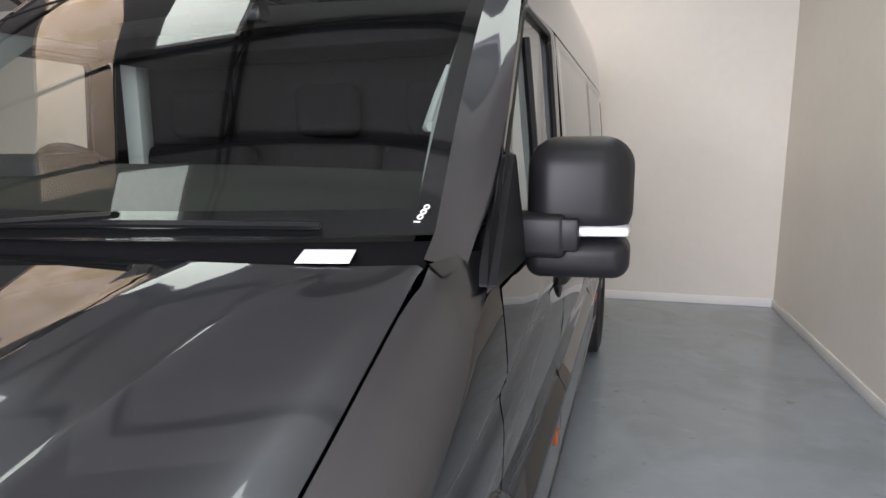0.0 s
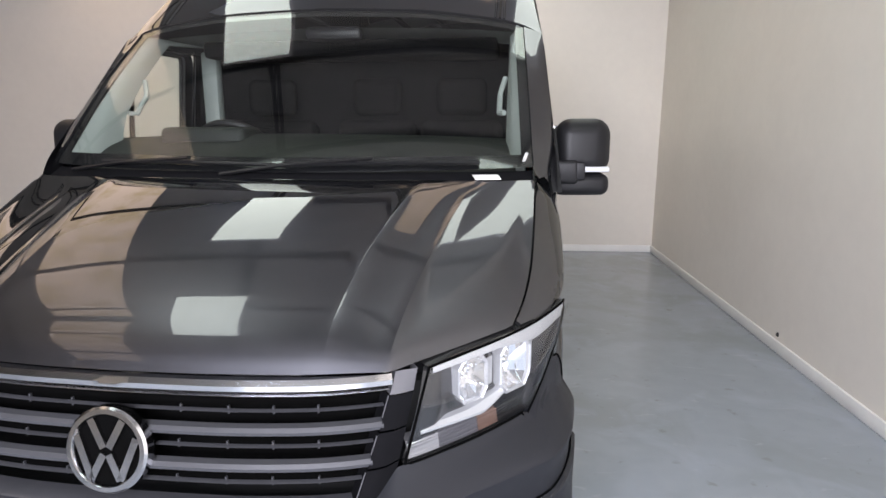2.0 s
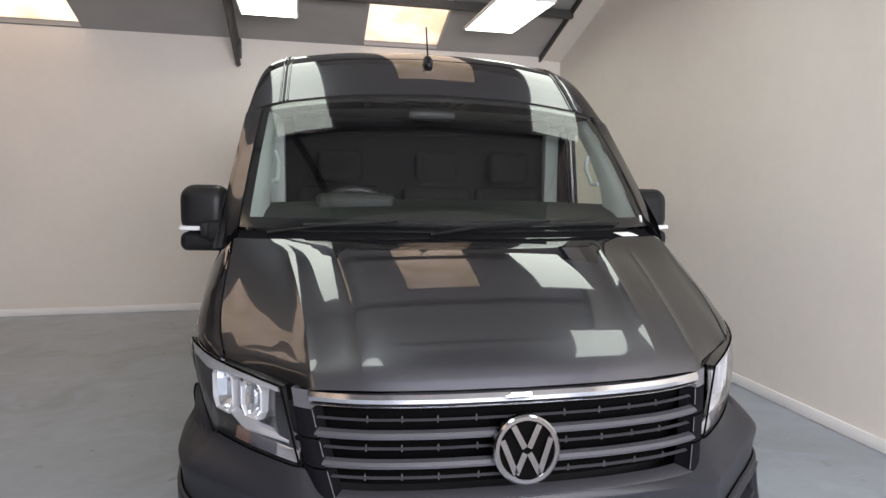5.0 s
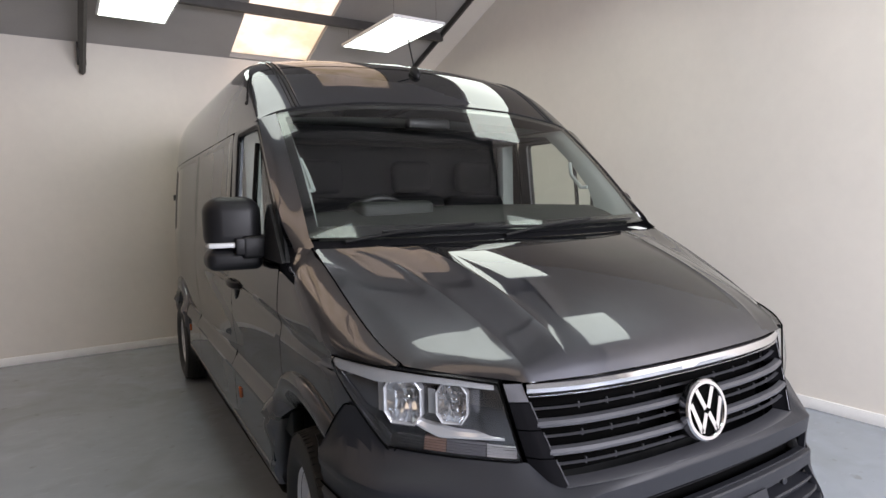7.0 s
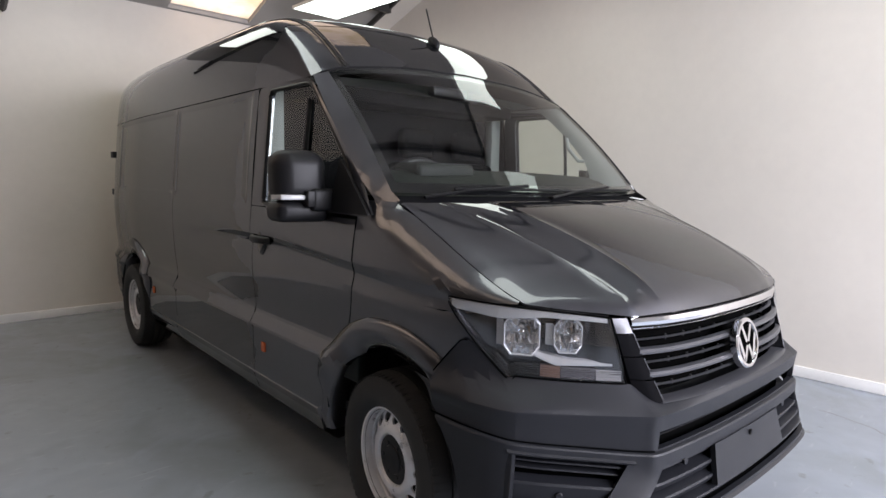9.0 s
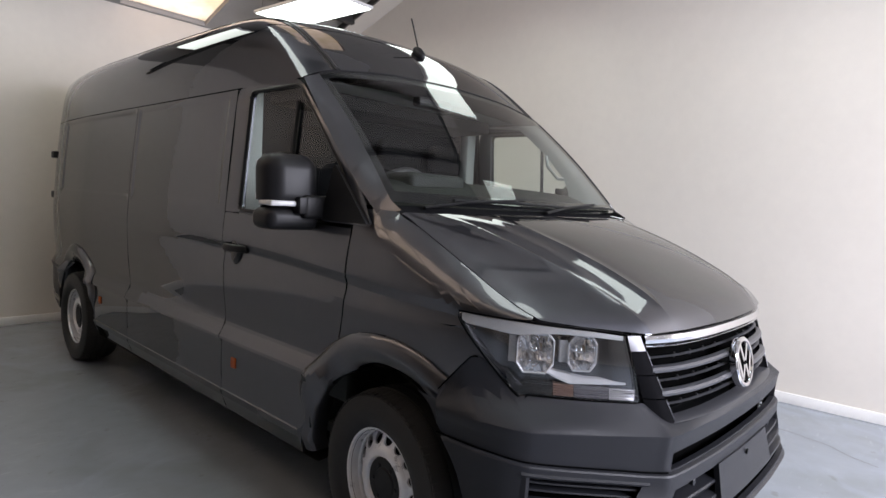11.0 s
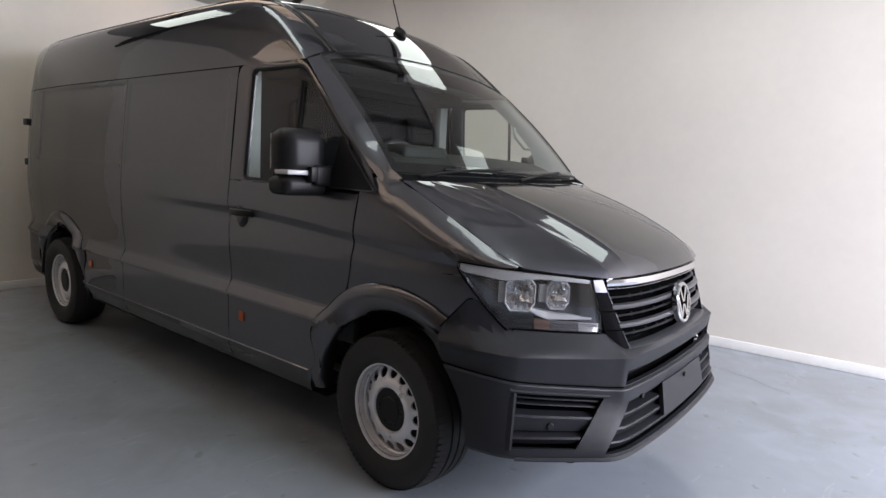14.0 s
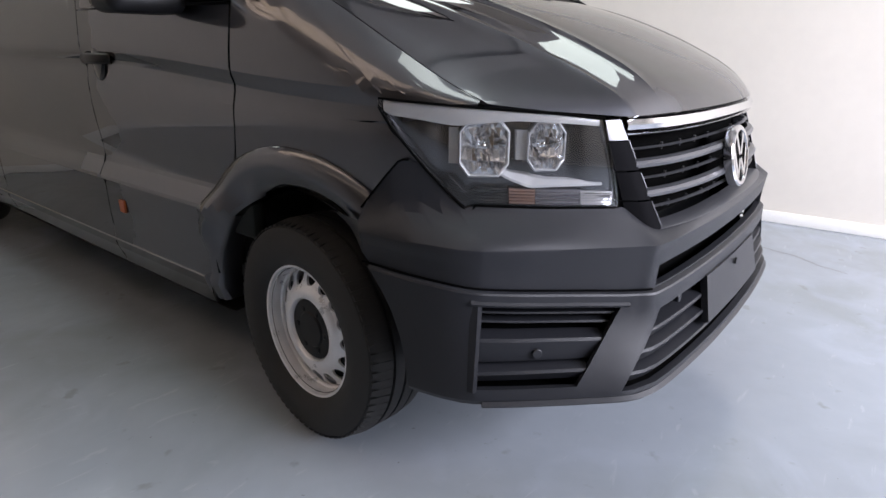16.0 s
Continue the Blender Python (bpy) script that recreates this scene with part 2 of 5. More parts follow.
def mirror_x(P, s):
    P = np.array(P, float)
    P[..., 0] *= s
    return P


def crv(xs, ys):
    # smooth curve through points (monotone cubic)
    xs, ys = np.asarray(xs, float), np.asarray(ys, float)
    d = np.diff(ys) / np.diff(xs)
    m = np.zeros(len(xs))
    m[0], m[-1] = d[0], d[-1]
    for i in range(1, len(xs) - 1):
        m[i] = 0 if d[i - 1] * d[i] <= 0 else 2 * d[i - 1] * d[i] / (d[i - 1] + d[i])

    def f(x):
        x = min(max(float(x), xs[0]), xs[-1])
        i = min(int(np.searchsorted(xs, x, "right")) - 1, len(xs) - 2)
        h = xs[i + 1] - xs[i]
        t = (x - xs[i]) / h
        return float((2 * t**3 - 3 * t**2 + 1) * ys[i] + (t**3 - 2 * t**2 + t) * h * m[i] + (-2 * t**3 + 3 * t**2) * ys[i + 1] + (t**3 - t**2) * h * m[i + 1])
    return f


def smooth01(a, b, x):
    t = min(max((x - a) / (b - a), 0), 1)
    return t * t * (3 - 2 * t)


def tube_bm(points, radius, seg=8, bm=None, flat=None):
    # round bar along points; flat: (half width, half height) for an oval bar
    bm = bm or bmesh.new()
    pts = [Vector(p) for p in points]
    rings = []
    up0 = Vector((0, 0, 1))
    for i, p in enumerate(pts):
        d = (pts[min(i + 1, len(pts) - 1)] - pts[max(i - 1, 0)]).normalized()
        side = d.cross(up0)
        if side.length < 1e-3:
            side = d.cross(Vector((0, 1, 0)))
        side.normalize()
        up = side.cross(d)
        a, b = flat if flat else (radius, radius)
        rings.append([bm.verts.new(p + side * a * math.cos(2 * math.pi * k / seg) + up * b * math.sin(2 * math.pi * k / seg)) for k in range(seg)])
    for r0, r1 in zip(rings, rings[1:]):
        for k in range(seg):
            bm.faces.new((r0[k], r0[(k + 1) % seg], r1[(k + 1) % seg], r1[k]))
    bm.faces.new(rings[0][::-1])
    bm.faces.new(rings[-1])
    return bm


def lathe_bm(profile, seg=48, axis="x"):
    # profile of (along axis, radius)
    bm = bmesh.new()
    rings = []
    for a, r in profile:
        ring = []
        for k in range(seg):
            t = 2 * math.pi * k / seg
            ring.append(bm.verts.new((a, r * math.cos(t), r * math.sin(t))))
        rings.append(ring)
    for r0, r1 in zip(rings, rings[1:]):
        for k in range(seg):
            bm.faces.new((r0[k], r0[(k + 1) % seg], r1[(k + 1) % seg], r1[k]))
    return bm


# ---- the hall ----
XR, YB, XL, YF = 2.745, 6.64, -13.0, -3.9   # walls' inner faces
EAVE, SLOPE, YRIDGE = 3.306, 0.38, 0.6
# the van stands at a slight angle to the walls; the hall is turned about its corner
ROOM = Matrix.Translation((2.518, 6.499, 0)) @ Matrix.Rotation(radians(2.88), 4, "Z") @ Matrix.Translation((-XR, -YB, 0))


def roof_z(y):
    return EAVE + SLOPE * (YB - y) if y > YRIDGE else EAVE + SLOPE * (YB - YRIDGE) - SLOPE * (YRIDGE - y)


tagged(box("floor", (XL - 0.2, YF - 0.2, -0.15), (XR + 0.2, YB + 0.2, 0), M_FLOOR), "grey-blue painted concrete floor with faint stains and scuffs", "floor", kind="structure")
tagged(box("wall_north", (XL - 0.2, YB, 0), (XR + 0.2, YB + 0.2, EAVE - 0.004), M_WALL), "plain white painted wall behind the van", "wall", kind="structure")


def gable(name, x0, x1):
    bm = bmesh.new()
    prof = [(YF, 0), (YB - 0.002, 0), (YB - 0.002, EAVE - 0.004), (YRIDGE, roof_z(YRIDGE) - 0.004), (YF, roof_z(YF) - 0.004)]
    a = [bm.verts.new((x0, y, z)) for y, z in prof]
    b = [bm.verts.new((x1, y, z)) for y, z in prof]
    bm.faces.new(a)
    bm.faces.new(b[::-1])
    for i in range(5):
        j = (i + 1) % 5
        bm.faces.new((a[i], b[i], b[j], a[j]))
    return part(name, bm, M_WALL, smooth=False)


tagged(gable("wall_east", XR, XR + 0.2), "plain white painted gable wall beside the van", "wall", kind="structure")
# out of view; its dark tone shapes the reflections in the van's flank
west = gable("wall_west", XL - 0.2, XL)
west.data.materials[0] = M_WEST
tagged(west, "unseen far wall of the hall, coloured dark and warm for dim light", "wall", kind="structure")
DOOR_X0, DOOR_X1, DOOR_Z = -1.4, 2.6, 3.6
bm = bmesh.new()
zf = roof_z(YF) - 0.004
bm_box(bm, (XL - 0.2, YF - 0.2, 0), (DOOR_X0, YF, zf))
bm_box(bm, (DOOR_X1, YF - 0.2, 0), (XR + 0.2, YF, zf))
bm_box(bm, (DOOR_X0, YF - 0.2, DOOR_Z), (DOOR_X1, YF, zf))
tagged(part("wall_south", bm, M_WALL, smooth=False), "plain painted wall with an open doorway", "wall", kind="structure")
tagged(box("ground", (-60, -120, -0.16), (60, YF - 0.2, -0.02), M_GROUND), "asphalt yard outside the doorway", "ground", kind="structure")

# skirting
tagged(box("baseboard", (XL, YB - 0.018, 0), (XR, YB, 0.085), M_SKIRT, bevel=0.006), "white skirting along the wall", "skirting", kind="structure")
tagged(box("baseboard", (XR - 0.018, YF, 0), (XR, YB - 0.02, 0.085), M_SKIRT, bevel=0.006), "white skirting along the wall", "skirting", kind="structure")

# roof lining with gaps for the translucent sheets
SHEETS = [(-8.2, -7.3), (-4.50, -3.10), (0.08, 1.02)]
SHEET_FOOT = [0.7, 0.7, 3.15]             # how far each sheet runs up from the eaves


def roof_point(x, y, dz=0.0):
    return (x, y, roof_z(y) + dz)


bm = bmesh.new()
xs = [XL - 0.2] + [v for s in SHEETS for v in s] + [XR + 0.2]
for i in range(0, len(xs) - 1):
    is_sheet = i % 2 == 1
    spans = [(YB + 0.2, YB - 0.02), (SHEET_FOOT[i // 2], YRIDGE)] if is_sheet else [(YB + 0.2, YRIDGE)]
    spans += [(YRIDGE, 0.3), (-3.0, YF - 0.2)] if is_sheet and i // 2 == 1 else [(YRIDGE, YF - 0.2)]
    for ya, yb in spans:
        v = [bm.verts.new(roof_point(x, y, dz)) for dz in (0, 0.08) for x, y in ((xs[i], ya), (xs[i + 1], ya), (xs[i + 1], yb), (xs[i], yb))]
        for f in ((0, 1, 2, 3), (7, 6, 5, 4), (0, 4, 5, 1), (1, 5, 6, 2), (2, 6, 7, 3), (3, 7, 4, 0)):
            bm.faces.new([v[k] for k in f])
tagged(part("ceiling", bm, M_CEIL, smooth=False), "grey sloping roof lining under dark purlins", "ceiling", kind="structure")
for (xa, xb), foot in zip(SHEETS, SHEET_FOOT):
    ys = np.linspace(YB - 0.02, foot, 24)
    P = [[roof_point(x, y, 0.05) for x in np.linspace(xa - 0.03, xb + 0.03, 4)] for y in ys]
    o = part("window_%d" % (1 + [s[0] for s in SHEETS].index(xa)), grid_bm(P), M_SKYLIGHT)
    tagged(o, "yellowed translucent roof sheet stained with moss", "skylight", kind="structure")

# one more sheet on the other slope, in line with the second
xa, xb = SHEETS[1]
P = [[roof_point(x, y, 0.05) for x in np.linspace(xa - 0.03, xb + 0.03, 4)] for y in np.linspace(0.32, -3.02, 20)]
tagged(part("window_4", grid_bm(P), M_SKYLIGHT), "yellowed translucent roof sheet stained with moss", "skylight", kind="structure")


for y in (5.69, 4.2, 2.6, 1.1, -0.6, -2.3):
    tagged(box("purlin", (XL, y - 0.035, roof_z(y) - 0.11), (2.46, y + 0.035, roof_z(y) - 0.004 - abs(0.035 * SLOPE)), M_IRON), "dark steel purlin under the roof", "roof beam", "purlins", "structure")
for x in (-1.42, -5.4, -9.4):
    truss = thing("roof_truss", "dark steel roof truss ending on the wall", "roof truss", "roof trusses", "structure")
    for k, off in (("top_chord", 0.12), ("bottom_chord", 0.34)):
        pts = [(x, y, roof_z(y) - off) for y in np.linspace(6.60, YRIDGE, 6)] + [(x, y, roof_z(y) - off) for y in np.linspace(YRIDGE - 0.5, YF + 0.05, 5)]
        part(k, tube_bm(pts, 0.03, 4), M_IRON, truss, smooth=False)
    yy = np.arange(6.5, -3.6, -0.55)
    for i, (a, b) in enumerate(zip(yy, yy[1:])):
        oa, ob_ = (0.12, 0.34) if i % 2 else (0.34, 0.12)
        part("web", tube_bm([(x, a, roof_z(a) - oa), (x, b, roof_z(b) - ob_)], 0.014, 4), M_IRON, truss, smooth=False)
    part("end_post", bm_box(bmesh.new(), (x - 0.04, 6.54, 3.06), (x + 0.04, 6.62, 3.28)), M_IRON, truss, smooth=False)
# white boxed verge along the gable with its dark edge
P = [[(2.46, y, roof_z(y) - 0.05), (XR, y, roof_z(y) - 0.06), (XR, y, roof_z(y) - 0.01), (2.46, y, roof_z(y) - 0.01), (2.46, y, roof_z(y) - 0.05)] for y in (YB, 3.6, YRIDGE, -3, YF)]
tagged(part("trim", grid_bm(P), M_WALL, smooth=False), "white boxed strip where roof meets gable", "trim", kind="structure")
P = [[(2.43, y, roof_z(y) - 0.075), (2.46, y, roof_z(y) - 0.075), (2.46, y, roof_z(y) - 0.008), (2.43, y, roof_z(y) - 0.008), (2.43, y, roof_z(y) - 0.075)] for y in (YB, 3.6, YRIDGE, -3, YF)]
tagged(part("trim", grid_bm(P), M_IRON, smooth=False), "dark steel edge along the roof verge", "trim", kind="structure")


def led_panel(x, y):
    t = thing("ceiling_light", "suspended white rectangular LED panel, switched on", "ceiling light", "hall lights")
    box("frame", (-0.305, -0.635, 0.004), (0.305, 0.635, 0.035), M_ALU, t, bevel=0.004)
    box("diffuser", (-0.285, -0.615, -0.002), (0.285, 0.615, 0.006), M_LED, t, "glowing white diffuser")
    for sx in (-0.25, 0.25):
        for sy in (-0.55, 0.55):
            part("wire", tube_bm([(sx, sy, 0.03), (sx, sy, roof_z(y + sy) - 3.372)], 0.0015, 4), M_IRON, t)
    t.matrix_world = ROOM @ Matrix.Translation((x, y, 3.375))
    return t


for ob in list(scene.objects):
    if ob.type in {"MESH", "EMPTY"} and ob.parent is None:
        ob.matrix_world = ROOM @ ob.matrix_world
for y in (5.20, 2.85, 0.5):
    for x in (1.47, -1.01):
        led_panel(x, y)

# ---- the van: x across, front at small y ----
FW, RW, WZ = 1.00, 4.72, 0.352            # axles and hub height
SIDE = crv([0.26, 0.34, 0.415, 0.425, 0.50, 0.60, 0.672, 0.682, 0.765, 0.78, 0.95, 1.04, 1.122, 1.134, 1.176, 1.19, 1.32, 1.60, 1.93, 2.0],
           [0.940, 0.966, 0.992, 0.984, 0.990, 0.992, 0.992, 1.010, 0.974, 0.973, 0.989, 0.992, 0.985, 0.985, 1.000, 1.001, 0.991, 0.970, 0.936, 0.928])
# the same flank without the waist crease, for the rear half
PLAIN = crv([0.95, 1.04, 1.19, 1.32, 1.60], [0.989, 0.994, 0.998, 0.991, 0.970])
FRONT_T = crv([0.0, 0.44, 0.54, 0.64, 0.82, 1.02, 1.3, 4.5, 5.2, 5.55, 5.72], [0.82, 0.895, 0.950, 0.982, 0.995, 1.0, 1.0, 0.992, 0.958, 0.925, 0.890])


def fall(y, z):
    # the waist crease sinks toward the front
    return 0.072 * (1 - smooth01(0.6, 2.1, y)) * math.exp(-((z - 1.155) / 0.14) ** 2)


def side_x(y, z):
    q = z
    for _ in range(5):
        q = z + fall(y, q)
    x = SIDE(q)
    if 0.95 < q < 1.32:
        x += (PLAIN(q) - x) * smooth01(2.5, 3.45, y)
    return x * FRONT_T(y)


def arch(y, yc, r, base):
    d = abs(y - yc)
    return max(base, WZ + math.sqrt(max(r * r - d * d, 0)) * 1.0) if d < r else base


van = thing("van", "dark grey metallic high-roof panel van parked on the hall floor", "van")


def both(name, P, mat, thick=0.012, label="", skip=None, inward=(0, 3, 1.2), parent=None, angle=30):
    return [part(name, grid_bm(mirror_x(P, s), thick, skip, inward), mat, parent or van, label, angle=angle) for s in (1, -1)]


def around(a, b, n, extra=()):
    return np.array(sorted(set(np.linspace(a, b, n).round(4)) | set(np.round(extra, 4))))


ZS = [0.30, 0.34, 0.38, 0.415, 0.42, 0.47, 0.54, 0.62, 0.66, 0.672, 0.677, 0.682, 0.695, 0.72, 0.75, 0.765, 0.78, 0.83, 0.9, 0.98, 1.06, 1.10, 1.122, 1.134, 1.148, 1.162, 1.176, 1.19, 1.21, 1.25, 1.32]
R_ARCH = 0.50


def rear_low(y):
    return arch(y, RW, R_ARCH, 0.30)


arch_ys = [RW + R_ARCH * math.cos(a) for a in np.linspace(0.0, math.pi, 31)]


def inset(y, z, y0, y1, z0, z1, r=0.10, d=0.012):
    # shallow pressed field in the upper side
    e = min(smooth01(y0, y0 + 0.03, y), 1 - smooth01(y1 - 0.03, y1, y), smooth01(z0, z0 + 0.03, z), 1 - smooth01(z1 - 0.03, z1, z))
    return -d * e


ZUP = [1.325, 1.35, 1.37, 1.39, 1.41, 1.5, 1.6, 1.7, 1.8, 1.86, 1.875, 1.89, 1.905, 1.92, 1.93]


def cargo_side(y0, y1, f0, f1, depth):
    ys = around(y0, y1, 18, [a for a in arch_ys if y0 < a < y1] + [f0 - 0.01, f0, f0 + 0.015, f0 + 0.03, f1 - 0.03, f1 - 0.015, f1])
    P = []
    for y in ys:
        row = []
        for z in ZS + ZUP:
            zz = max(z, rear_low(y))
            row.append((side_x(y, zz) + (inset(y, zz, f0, f1, 1.34, 1.915, 0.1, depth) if zz > 1.3 else 0), y, zz))
        P.append(row)
    return P


both("side_panel", cargo_side(2.236, 3.556, 2.30, 3.53, 0.004), M_PAINT, angle=9)
both("side_panel", cargo_side(3.562, 5.72, 3.58, 5.24, 0.008), M_PAINT, angle=9)

# roof with its sloping front
ROOF = [(0.936, 1.936), (0.928, 2.0), (0.915, 2.1), (0.894, 2.2), (0.860, 2.285), (0.80, 2.348), (0.70, 2.382), (0.50, 2.402), (0.25, 2.413), (0, 2.418)]
RX = crv(range(10), [p[0] for p in ROOF])
RZ = crv(range(10), [p[1] for p in ROOF])
rzs = [p[1] for p in ROOF]
# the sloping front rises like the windscreen, then runs out under the roof's own section
RAMP = crv([0, 0.08, 0.16, 0.24, 0.32, 0.42, 0.54, 0.74, 1.1, 1.6, 4.1], [0, 0.064, 0.126, 0.183, 0.233, 0.280, 0.318, 0.352, 0.40, 0.5, 1.0])
FRONT_Z = crv([0, 0.4, 0.7, 0.8, 0.86, 0.90, 0.936], [2.058, 2.044, 2.010, 1.992, 1.973, 1.955, 1.936])


def ws_top_y(x):
    return 1.660 + 0.015 * (x / 0.85) ** 2


def roof_pt(k, u, out=0.0):
    x0, z0 = RX(k), RZ(k)
    y0 = ws_top_y(x0)
    y = y0 + (5.72 - y0) * u
    a, soft_r = FRONT_Z(x0) + RAMP(y - y0), 0.03 * min(1, k / 2)
    z = 0.5 * (a + z0 - math.hypot(a - z0, soft_r)) if u > 0 else FRONT_Z(x0)
    if u > 0.96:
        z -= 0.11 * ((u - 0.96) / 0.04) ** 2 * min(1, k / 3)
    return (x0 * FRONT_T(y) + out, y, z + out)


us = [0, 0.004, 0.008, 0.012, 0.016, 0.02, 0.025, 0.03, 0.035, 0.04, 0.05, 0.06, 0.07, 0.08, 0.09, 0.105, 0.12, 0.14, 0.17, 0.2, 0.25, 0.31, 0.4, 0.5, 0.6, 0.7, 0.8, 0.9, 0.97, 0.99, 1]
P = np.array([[roof_pt(k, u) for k in np.linspace(0, 9, 34)] for u in us])
full = np.concatenate([P, mirror_x(P, -1)[:, ::-1][:, 1:]], axis=1)
part("roof", grid_bm(full, 0.012, inward=(0, 3.5, 1.2)), M_PAINT, van)
# black seam strip over the windscreen
part("header_seal", tube_bm([(x, ws_top_y(x) - 0.004, FRONT_Z(abs(x)) - 0.008) for x in np.linspace(-0.85, 0.85, 25)], 0.006, 6), M_BLACK, van)
# roof ribs toward the rear
for x in (-0.5, -0.17, 0.17, 0.5):
    bm = bm_box(bmesh.new(), (x - 0.03, 2.9, 2.405), (x + 0.03, 5.4, 2.424), 0.008)
    part("roof_rib", bm, M_PAINT, van)

# ditch along each roof edge with its two bright lips
for s in (1, -1):
    for name, k, mat, r in (("roof_ditch", 5.5, M_BLACK, 0.006), ("ditch_lip", 5.32, M_PAINT, 0.005), ("ditch_lip", 5.68, M_PAINT, 0.005)):
        part(name, tube_bm([tuple(mirror_x(roof_pt(k, u, 0.001), s)) for u in us[:-2]], r, 6), mat, van)

# rear end
P = [[(side_x(5.72, z) * c, 5.72 + 0.02 * (1 - abs(c)), z) for c in (-0.985, -0.9, -0.5, 0, 0.5, 0.9, 0.985)] for z in np.linspace(0.34, 1.93, 14)]
P += [[(RX(k) * 0.897 * c * 0.99, 5.72 + 0.02 * (1 - abs(c)), rzs[min(int(k), 8)] + (rzs[min(int(k), 8) + 1] - rzs[min(int(k), 8)]) * (k - min(int(k), 8)) - 0.11) for c in (-0.985, -0.9, -0.5, 0, 0.5, 0.9, 0.985)] for k in (2, 3, 4, 5, 6, 7)]
part("rear_door", grid_bm(P, 0.012, inward=(0, 3, 1.2)), M_PAINT, van)
both("tail_light", [[(side_x(5.72, z) * a + b, y, z) for a, b, y in ((1, 0.004, 5.62), (1, 0.006, 5.69), (1, -0.01, 5.735), (0.9, 0, 5.74))] for z in np.linspace(1.0, 1.42, 8)], M_RED, 0.01, "red tail light")
P = []
for y, ins in ((5.28, 0.0), (5.48, 0), (5.67, 0), (5.76, 0.03), (5.80, 0.12)):
    P.append([(side_x(min(y, 5.72), z) + 0.006 - ins, y, z) for z in (0.30, 0.36, 0.5, 0.66, 0.70)])
both("rear_bumper", P, M_PLASTIC)
part("rear_step", bm_box(bmesh.new(), (-0.83, 5.72, 0.36), (0.83, 5.81, 0.66), 0.02), M_PLASTIC, van)
for s in (1, -1):
    for z in (1.66, 1.30):
        part("hinge", bm_box(bmesh.new(), (s * 0.86 - 0.03, 5.68, z - 0.03), (s * 0.86 + 0.03, 5.78, z + 0.03), 0.008), M_BLACK, van)

# front doors
def door_front(z):
    return float(np.interp(z, [0.30, 0.62, 0.72, 0.85, 0.95, 1.10, 1.32], [1.455, 1.44, 1.41, 1.285, 1.255, 1.24, 1.215]))


def front_low(y):
    return arch(y, FW, R_ARCH, 0.30)


P = []
fs = np.linspace(0, 1, 20)
for f in fs:
    row = []
    for z in ZS:
        y = door_front(z) + (2.230 - door_front(z)) * f
        zz = max(z - fall(y, z), front_low(y))
        row.append((side_x(y, zz), y, zz))
    P.append(row)
doors = [part("front_door", grid_bm(mirror_x(P, s), 0.012, None, (0, 3, 1.2)), M_PAINT, van, angle=9) for s in (1, -1)]


def rounded(pts, r, n=5):
    out = []
    m = len(pts)
    for i in range(m):
        p0, p1, p2 = (Vector(pts[(i + k) % m]) for k in (-1, 0, 1))
        rr = r[i] if isinstance(r, (list, tuple)) else r
        a = p1 + (p0 - p1).normalized() * rr
        b = p1 + (p2 - p1).normalized() * rr
        for k in range(n + 1):
            t = k / n
            out.append(tuple(a * (1 - t) ** 2 + p1 * 2 * t * (1 - t) + b * t * t))
    return out


WIN_OUT = rounded([(2.230, 1.324), (2.230, 1.945), (1.690, 1.945), (1.145, 1.425), (1.105, 1.324)], [0.002, 0.08, 0.09, 0.05, 0.002])
WIN_IN = rounded([(2.100, 1.335), (2.100, 1.910), (1.672, 1.908), (1.300, 1.530), (1.215, 1.335)], [0.03, 0.04, 0.05, 0.05, 0.03])


def on_side(p, off=0.0):
    return (side_x(p[0], p[1]) + off, p[0], p[1])


